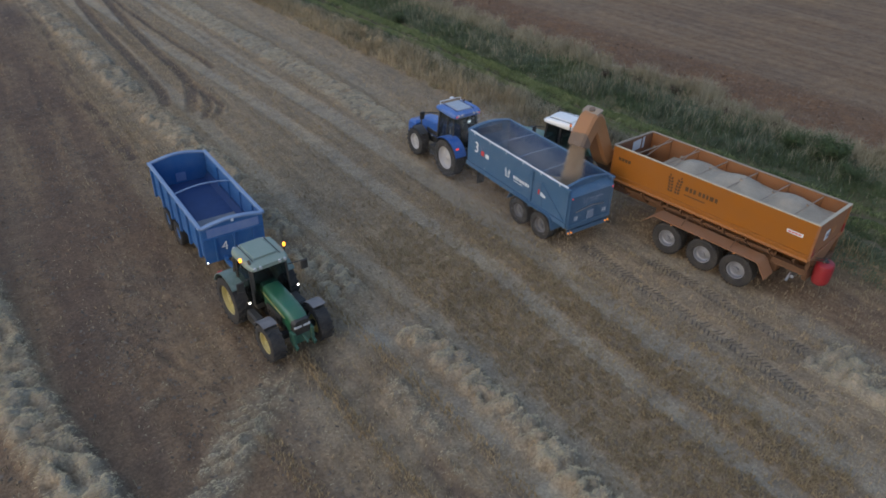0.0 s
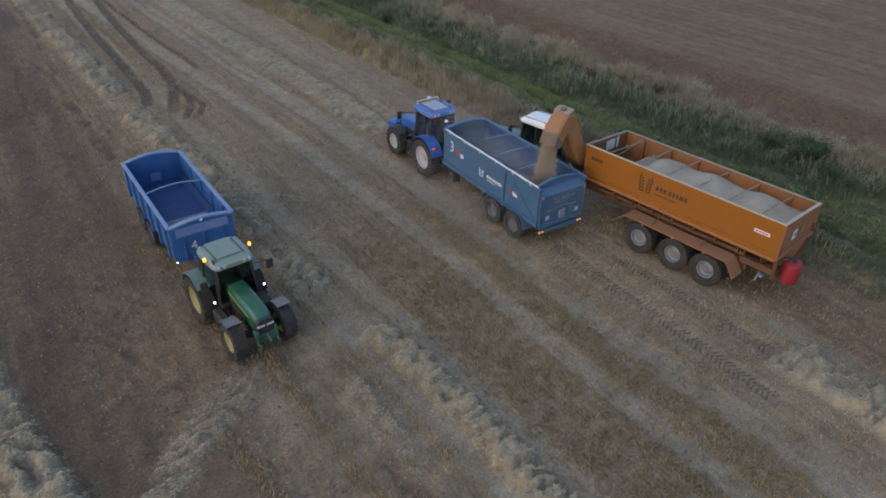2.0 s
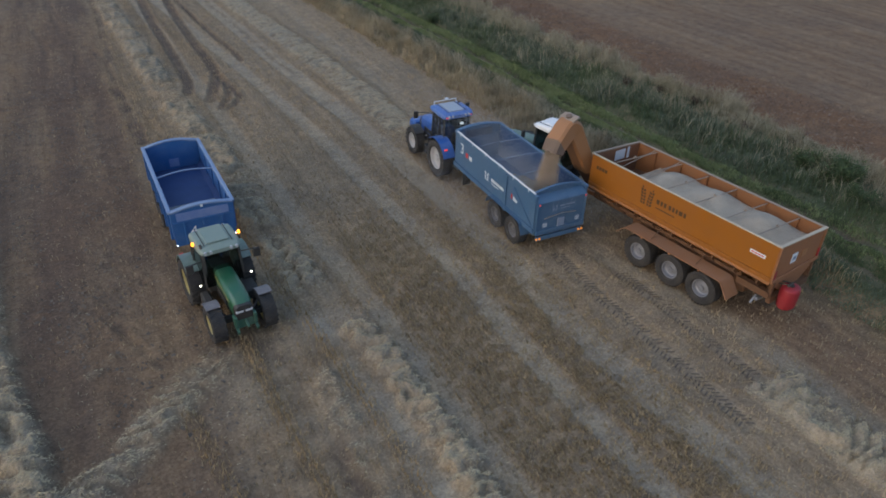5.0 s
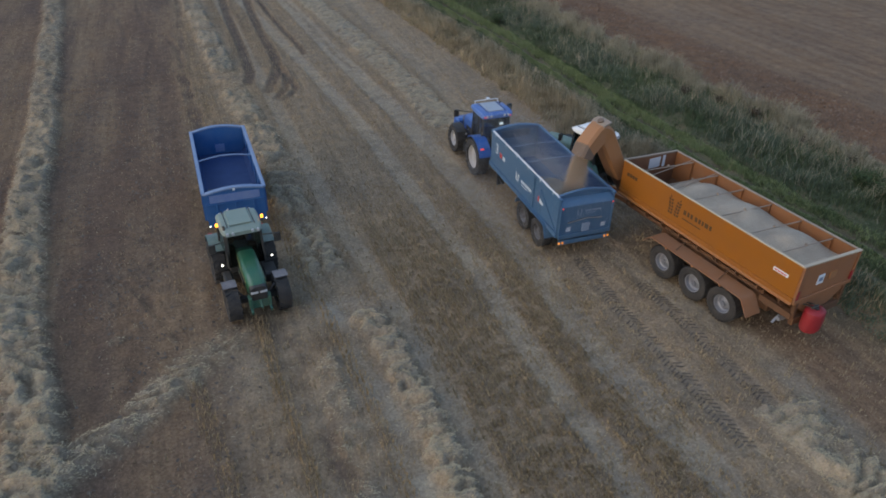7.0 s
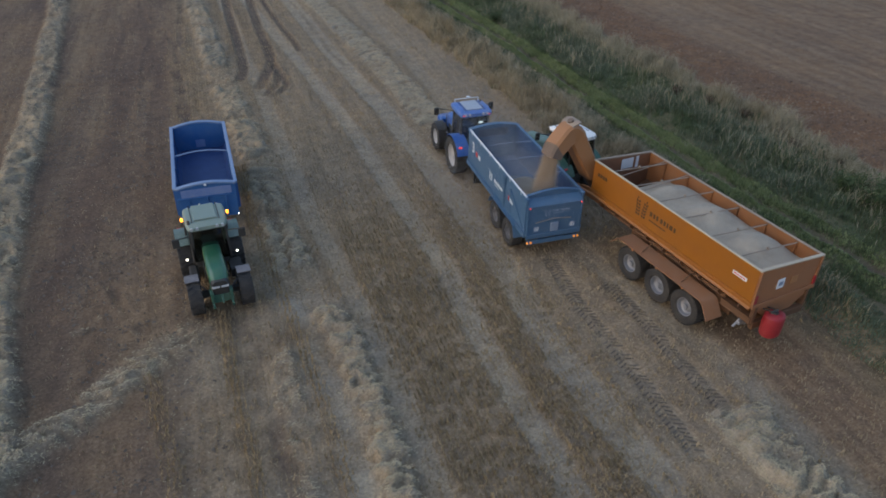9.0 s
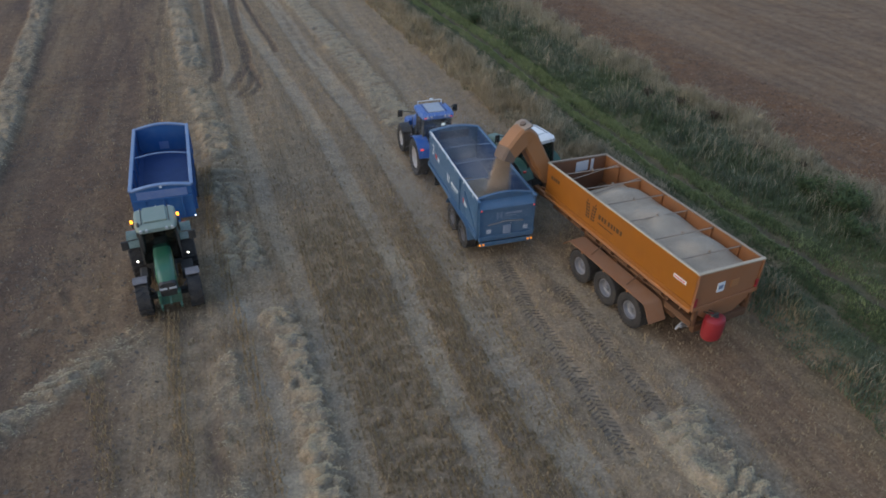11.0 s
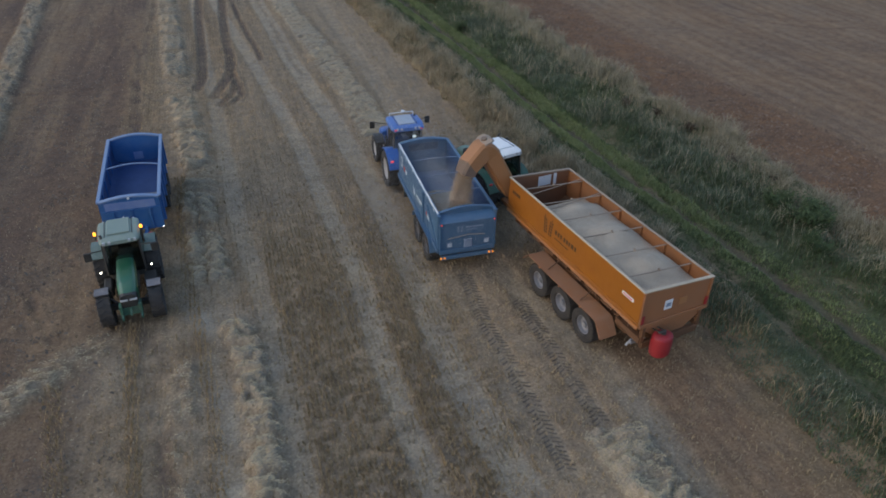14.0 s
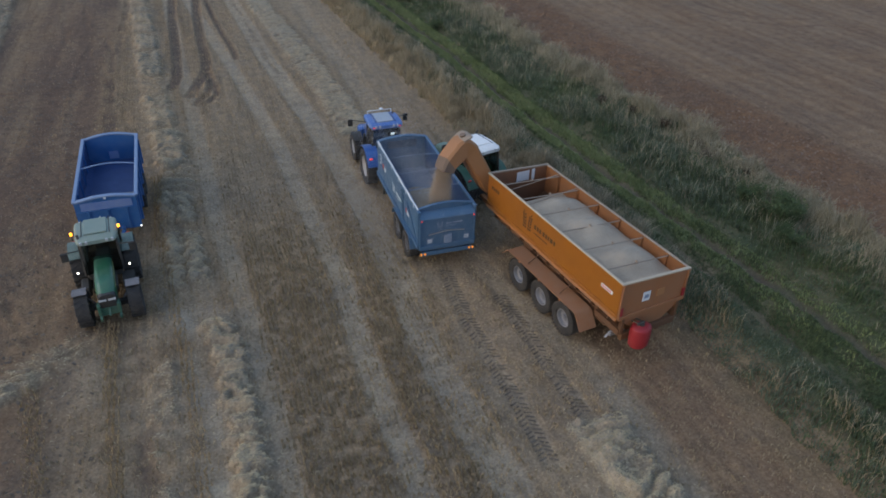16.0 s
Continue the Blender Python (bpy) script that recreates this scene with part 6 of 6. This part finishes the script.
def chaser_bin(m):
    """The orange three-axle bin; +y ahead, origin on the ground under its tail."""
    t = thing("chaser_bin", m, "orange three-axle grain chaser bin with unloading auger", "trailer")
    L, W, z0, z1, drop = 8.93, 3.04, 2.10, 3.60, 0.22
    crest = lambda x: z1 - drop * (x / W + 0.5)
    for x in (-1, 1):
        zt = crest(x * W / 2)
        s = Shape().box(x * W / 2 - 0.02, x * W / 2 + 0.02, 0, L, z0, zt, 0.006)
        w = part("side_wall", s, ORANGE, t)
        s = Shape().box(x * W / 2 - 0.055, x * W / 2 + 0.055, -0.03, L + 0.03, zt, zt + 0.05, 0.015)
        part("top_rail", s, RAIL_PALE if x < 0 else RAIL_DULL, w, "pale worn strip along the top rail")
        s = Shape().prism([(x * (W / 2 + 0.02), z0 + 0.02), (x * (W / 2 + 0.09), z0 - 0.04), (x * (W / 2 + 0.02), z0 - 0.12)], "y", -0.02, L + 0.02)
        part("lower_rib", s, ORANGE, w)
        s = Shape().box(x * (W / 2 + 0.02), x * (W / 2 + 0.055), -0.01, L + 0.01, z0 + 0.16, z0 + 0.22, 0.012)
        part("side_rib", s, ORANGE, w)
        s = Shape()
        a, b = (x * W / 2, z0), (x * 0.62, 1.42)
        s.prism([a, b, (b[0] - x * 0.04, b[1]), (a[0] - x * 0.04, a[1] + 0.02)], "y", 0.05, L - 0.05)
        part("hopper_slope", s, SHADED_UNDERFRAME, w)
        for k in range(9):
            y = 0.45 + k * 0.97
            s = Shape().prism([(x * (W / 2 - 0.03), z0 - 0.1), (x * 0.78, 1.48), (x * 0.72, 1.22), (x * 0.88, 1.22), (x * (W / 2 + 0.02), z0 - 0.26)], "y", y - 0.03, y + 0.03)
            part("gusset", s, SHADED_UNDERFRAME, w)
        s = Shape().box(x * (W / 2 - 0.022), x * (W / 2 - 0.034), 0.04, L - 0.04, z0 + 0.02, zt - 0.01, 0.003)
        part("inner_lining", s, ORANGE_DULL, w)
        for k in range(6):
            y = 1.05 + k * 1.37
            s = Shape().box(x * (W / 2 - 0.03), x * (W / 2 - 0.10), y - 0.04, y + 0.04, z0 + 0.1, zt - 0.02, 0.01)
            part("inner_stay", s, ORANGE_DULL, w)
    s = Shape().prism([(-W / 2, z1), (W / 2, z1 - drop), (W / 2, z0), (0.62, 1.42), (-0.62, 1.42), (-W / 2, z0)], "y", -0.03, 0.03)
    rw = part("rear_wall", s, ORANGE_REAR, t, "dusty orange rear wall")
    s = Shape().beam((-W / 2 - 0.05, 0, z1 + 0.027), (W / 2 + 0.05, 0, z1 - drop + 0.027), 0.12, 0.05)
    part("top_rail", s, RAIL_PALE, rw)
    s = Shape().box(-W / 2, W / 2, -0.10, -0.03, z0 - 0.04, z0 + 0.12, 0.015).box(-W / 2 - 0.01, -W / 2 + 0.09, -0.08, -0.03, z0, z1, 0.015).box(W / 2 - 0.09, W / 2 + 0.01, -0.08, -0.03, z0, z1 - drop, 0.015)
    part("rear_frame", s, ORANGE_REAR, rw)
    s = Shape().box(-0.52, -0.18, -0.05, -0.035, z1 - 1.02, z1 - 0.62, 0.003)
    pl = part("sign_plate", s, DECAL_WHITE, rw, "white square sign on the rear wall")
    s = Shape().at(0, -0.058, 0)
    s.box(-0.45, -0.25, 0, 0.006, z1 - 0.90, z1 - 0.74, 0.002)
    part("sign_mark", s, DECAL_PALE, pl)
    s = Shape().box(0.12, 0.48, -0.05, -0.035, z1 - 0.98, z1 - 0.68, 0.003)
    part("sign_plate", s, TAN, rw, "faded yellow warning sign")
    for x in (-1, 1):
        s = Shape().box(x * 1.42 - 0.06, x * 1.42 + 0.06, -0.09, -0.05, z0 + 0.15, z0 + 0.5, 0.005)
        part("reflector", s, RED, rw, "red reflector strip")
    s = Shape().prism([(-W / 2, z1 - 0.02), (W / 2, z1 - drop - 0.02), (W / 2, z0), (0.62, 1.42), (-0.62, 1.42), (-W / 2, z0)], "y", L - 0.03, L + 0.03)
    fw = part("front_wall", s, ORANGE_INNER, t)
    s = Shape().beam((-W / 2 - 0.05, L, z1 + 0.027), (W / 2 + 0.05, L, z1 - drop + 0.027), 0.10, 0.05)
    part("top_rail", s, RAIL_DULL, fw)
    s = Shape().box(-0.10, 0.55, L - 0.045, L - 0.032, z1 - 0.72, z1 - 0.24, 0.004).box(0.68, 0.84, L - 0.045, L - 0.032, z1 - 0.76, z1 - 0.22, 0.004)
    part("viewing_panel", s, SHEET, fw, "pale panels on the inside of the front wall")
    s = Shape().box(-0.62, 0.62, 0.05, L - 0.05, 1.38, 1.44, 0.01)
    part("bin_floor", s, ORANGE_DULL, t)
    for k in range(6):
        y = 1.05 + k * 1.37
        s = Shape()
        s.rod((-W / 2, y, z1 - 0.06), (W / 2, y - 0.04, z1 - drop - 0.06), 0.024, 6)
        s.beam((0.0, y - 0.05, z1 - 0.5 * drop - 0.06), (0.0, y + 0.04, z1 - 0.5 * drop), 0.06, 0.08)
        if k in (4, 5):
            s.rod((-W / 2, y - 0.25, z1 - 0.25), (W / 2, y + 0.10, z1 - drop - 0.03), 0.020, 6)
        part("cross_stay", s, RAIL_DULL, t, "thin tube across the open bin")
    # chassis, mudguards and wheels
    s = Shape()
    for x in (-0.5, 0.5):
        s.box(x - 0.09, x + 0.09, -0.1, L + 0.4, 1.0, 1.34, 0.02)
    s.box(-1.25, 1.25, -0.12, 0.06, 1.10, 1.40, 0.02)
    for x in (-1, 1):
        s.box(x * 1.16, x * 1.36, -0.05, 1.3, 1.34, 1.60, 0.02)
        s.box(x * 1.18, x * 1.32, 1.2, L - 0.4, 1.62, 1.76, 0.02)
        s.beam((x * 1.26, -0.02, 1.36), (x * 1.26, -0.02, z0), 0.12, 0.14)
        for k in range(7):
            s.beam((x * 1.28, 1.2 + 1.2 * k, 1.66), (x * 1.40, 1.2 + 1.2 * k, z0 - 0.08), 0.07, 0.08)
    # Unseen belly box, added to block light from passing under the bin.
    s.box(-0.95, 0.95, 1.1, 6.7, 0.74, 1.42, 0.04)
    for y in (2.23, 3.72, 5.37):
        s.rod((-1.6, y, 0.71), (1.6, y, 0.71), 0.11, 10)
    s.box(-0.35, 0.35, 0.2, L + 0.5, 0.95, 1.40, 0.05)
    ch = part("chassis", s, SHADED_UNDERFRAME, t)
    s = Shape()
    for x in (-1, 1):
        s.beam((x * 0.5, L + 0.2, 1.15), (x * 0.1, L + 2.6, 0.72), 0.14, 0.2)
    s.box(-0.14, 0.14, L + 2.45, L + 2.95, 0.62, 0.78, 0.03)
    part("drawbar", s, ORANGE_DULL, t)
    ys = (2.23, 3.72, 5.37)
    tandem(t, ys, 1.80, 0.71, 0.58, BIN_RIM, "dull silver wheel with wide tyre", 30)
    for x in (-1, 1):
        s = Shape()
        s.sheet([(6.55, 1.12), (6.25, 1.42), (6.1, 1.52), (1.55, 1.52), (1.42, 1.46), (1.05, 0.92)][::-1], (x * 1.38, x * 2.14, 0.03))
        g = part("mudguard", s, ORANGE_DUSTY, t, "long dusty brown mudguard")
        for y in (2.7, 4.9):
            s = Shape().beam((x * 1.95, y, 1.535), (x * 1.30, y, 1.90), 0.035, 0.03)
            part("mudguard_stay", s, SHADED_UNDERFRAME, g)
        s = Shape()
        for k in range(3):
            s.box(x * 2.135, x * 2.15, 2.4 + 1.4 * k, 2.48 + 1.4 * k, 1.44, 1.49, 0.004)
        part("side_marker", s, AMBER_LENS, g)
    s = Shape().box(-1.36, -1.0, 0.30, 0.42, 1.02, 1.16, 0.02).rod((-1.4, 0.5, 0.86), (-1.1, 0.5, 1.1), 0.05).rod((-1.0, 0.4, 0.92), (-0.7, 0.3, 1.12), 0.04)
    part("coupling", s, STEEL, ch, "bare metal rear coupling")
    # marks on the left wall
    side = -W / 2 - 0.021
    mark = lambda y, z: pose(side - 0.008, y, z, 0, 0, -90)
    for e in (-1, 1):
        part("logo_ear", ears(Shape(), 0, 0, 0.74, (e,)), DECAL_DARK, t, "dark painted ear of corn", mark(5.80, z1 - 0.68))
    part("name_bars", bars(bars(Shape(), 0, 0.08, (0.14, 0.11, 0.11, 0.0, 0.12, 0.11, 0.09, 0.17, 0.11), 0.19, 0.06), 0.0, -0.20, (0.95,), 0.045, 0), DECAL_DARK, t, "dark bars of painted lettering", mark(5.30, z1 - 0.72))
    part("model_bars", bars(Shape(), 0, 0, (0.13, 0.13, 0.13, 0.13), 0.15, 0.03), DECAL_DARK, t, "short dark bars of painted lettering", mark(8.62, z1 - 0.50))
    part("white_mark", Shape().box(0, 0.62, 0, 0.006, -0.07, 0.07, 0.001), DECAL_WHITE, t, "white strip label on the wall", mark(1.02, z1 - 0.62))
    part("white_mark_line", bars(Shape(), 0.05, 0, (0.12, 0.1, 0.12, 0.1), 0.05, 0.02), DECAL_RED, t, "", pose(side - 0.015, 1.02, z1 - 0.62, 0, 0, -90))
    # unloading auger at the front
    fold, top, tip = Vector((-1.10, L + 0.72, 2.55)), Vector((-2.40, L + 0.82, 4.86)), Vector((-3.30, L + 0.62, 4.22))
    half = 0.40

    def ring(q, along_, width):
        fx = Vector((0, 1, 0)).cross(along_).normalized()
        fy = along_.cross(fx).normalized()
        return [q + fx * sx * width / 2 + fy * sy * half for sx, sy in ((-0.75, -1), (0.75, -1), (1, -0.75), (1, 0.75), (0.75, 1), (-0.75, 1), (-1, 0.75), (-1, -0.75))]
    up, out = (top - fold).normalized(), (tip - top).normalized()
    s = Shape().loft([ring(fold + up * k * (top - fold).length, up, w_) for k, w_ in ((0.0, 0.58), (0.05, 0.72), (0.9, 0.80))])
    au = part("auger_tube", s, TAN, t, "tan sheet metal auger tube")
    s = Shape().loft([ring(Vector((-0.30, L + 0.55, 1.35)), up, 0.46), ring(fold - up * 0.04, up, 0.50)])
    s.rod(fold + Vector((-0.05, -0.36, -0.05)), fold + Vector((-0.05, 0.36, -0.05)), 0.12, 12)
    part("auger_foot", s, SHADED_UNDERFRAME, au, "dark lower auger tube with fold hinge")
    # the bend of the head, swung from the tube's line to the mouth's
    bend = []
    for k in range(7):
        f = k / 6
        d = (up * (1 - f) + out * f).normalized()
        q = top - up * 0.42 * (1 - f) ** 1.4 + out * 0.30 * f + Vector((0, 0, 0.10 * math.sin(math.pi * f)))
        bend.append(ring(q, d, 0.84))
    s = Shape().loft(bend + [ring(tip, out, 0.72)])
    hd = part("auger_head", s, TAN, au, "tan curved discharge head")
    s = Shape().rod(top + Vector((-0.05, 0, 0.33)), top + Vector((-0.08, 0, 0.42)), 0.13, 14)
    part("bearing_cap", s, SPOUT_GREY, hd, "grey round bearing cap")
    s = Shape().loft([ring(top + Vector((-0.02, 0, 0.30)), Vector((-0.35, 0, 1)), 0.58), ring(top + Vector((-0.04, 0, 0.36)), Vector((-0.35, 0, 1)), 0.40)])
    part("head_plate", s, SPOUT_PALE, hd, "pale dusty plate on top of the head")
    mouth = tip + Vector((-0.12, -0.02, -0.30))
    s = Shape().loft([ring(tip - out * 0.03, out, 0.75), ring(mouth, (mouth - tip).normalized(), 0.66)], caps=False)
    part("rubber_spout", s, SPOUT_GREY, hd, "grey rubber discharge spout")
    s = Shape().beam((-0.9, L + 0.05, 3.0), (-1.25, L + 0.55, 3.2), 0.1, 0.1).rod((-0.35, L + 0.2, 1.6), (-1.15, L + 0.9, 3.0), 0.05)
    part("auger_stay", s, ORANGE_DULL, au)
    return t, mouth


BIN = pose(6.343, -7.673, -0.10, 0, 0, 8.4)
mouth = chaser_bin(BIN)[1]
bin_load = tagged(new("grain_load", heap(-1.47, 1.47, 0.06, 7.6, 2.93, lambda u, v: -0.14 * (u - 0.5) + 0.56 * np.sin(math.pi * np.clip(u, 0, 1)) ** 0.7 * (0.72 + 0.28 * np.cos(v * 21.0 + 1.5)) * np.clip((1 - v) * 4.0, 0, 1) * np.clip(0.4 + v * 5, 0, 1) - 0.9 * np.clip(v - 0.86, 0, 1) ** 1.0 * 5, 15).mesh("grain_load", GRAIN_PALE)), "humped heap of pale wheat grain in the bin", "grain")
bin_load.matrix_basis = BIN


def red_drum(m):
    t = thing("red_bucket", m, "red rounded plastic tank hung on the bin's tail", "tank")
    s = Shape()
    disc = lambda r, z: [(r * 1.24 * math.cos(2 * math.pi * i / 24), r * 1.0 * math.sin(2 * math.pi * i / 24), z * 1.12) for i in range(24)]
    s.loft([disc(r, z) for r, z in ((0.22, -0.47), (0.31, -0.45), (0.35, -0.38), (0.365, -0.20), (0.372, 0.05), (0.368, 0.25), (0.345, 0.36), (0.29, 0.41), (0.16, 0.43))])
    part("tank_body", s, RED, t)
    part("lid", Shape().rod((0, 0, 0.46), (0, 0, 0.53), 0.11, 14), BLACK, t, "black screw lid")
    s = Shape().beam((-0.12, 0.05, 0.55), (-0.12, 0.5, 0.40), 0.05, 0.03).beam((0.12, 0.05, 0.55), (0.12, 0.5, 0.40), 0.05, 0.03).box(-0.18, 0.18, 0.02, 0.10, 0.46, 0.58, 0.01)
    part("hanger", s, DARK_STEEL, t)
    return t


red_drum(BIN @ pose(-0.72, -0.46, 1.48) @ Matrix.Scale(0.9, 4))

# falling wheat: a bundle of grains in the air under the spout
fall = BIN @ mouth
count = 62000
u = rng.random(count) ** 0.8
spread = (0.24 + 0.14 * u) * (1 + 0.6 * rng.random(count) ** 3)
ang, rad = rng.uniform(0, 2 * math.pi, count), np.sqrt(rng.random(count))
fx = fall.x - 0.30 * u - 0.05 * u * u + spread * rad * np.cos(ang) * 1.2
fy = fall.y - 0.10 * u + spread * rad * np.sin(ang)
fz = fall.z + 0.15 - u * (fall.z - 1.45)
lying("falling_grain", fx, fy, fz, rng.uniform(0.012, 0.035, count), rng.uniform(0.005, 0.012, count), rng.uniform(0, math.pi, count), rng.normal(1.3, 0.25, count), GRAIN_FALL, "stream of wheat grain falling from the spout", "grain")

clouds = [((1.15, 3.4, 2.35), (0.60, 1.9, 0.45), 235000), ((1.0, 7.3, 2.7), (0.9, 1.5, 0.6), 70000), ((-1.1, 4.2, 0.9), (0.8, 2.4, 0.5), 60000), ((fall.x - 0.15, fall.y - 0.05, 2.3), (0.26, 0.26, 0.65), 44000)]
dust_points = np.concatenate([rng.normal(c, w_, (n_, 3)) for c, w_, n_ in clouds])
dust_points = dust_points[dust_points[:, 2] > 0.1]
specks("drifting_dust", dust_points, rng.uniform(0.0035, 0.0085, len(dust_points)), DUST, "thin pale dust of chaff drifting over the filling trailer", "dust")
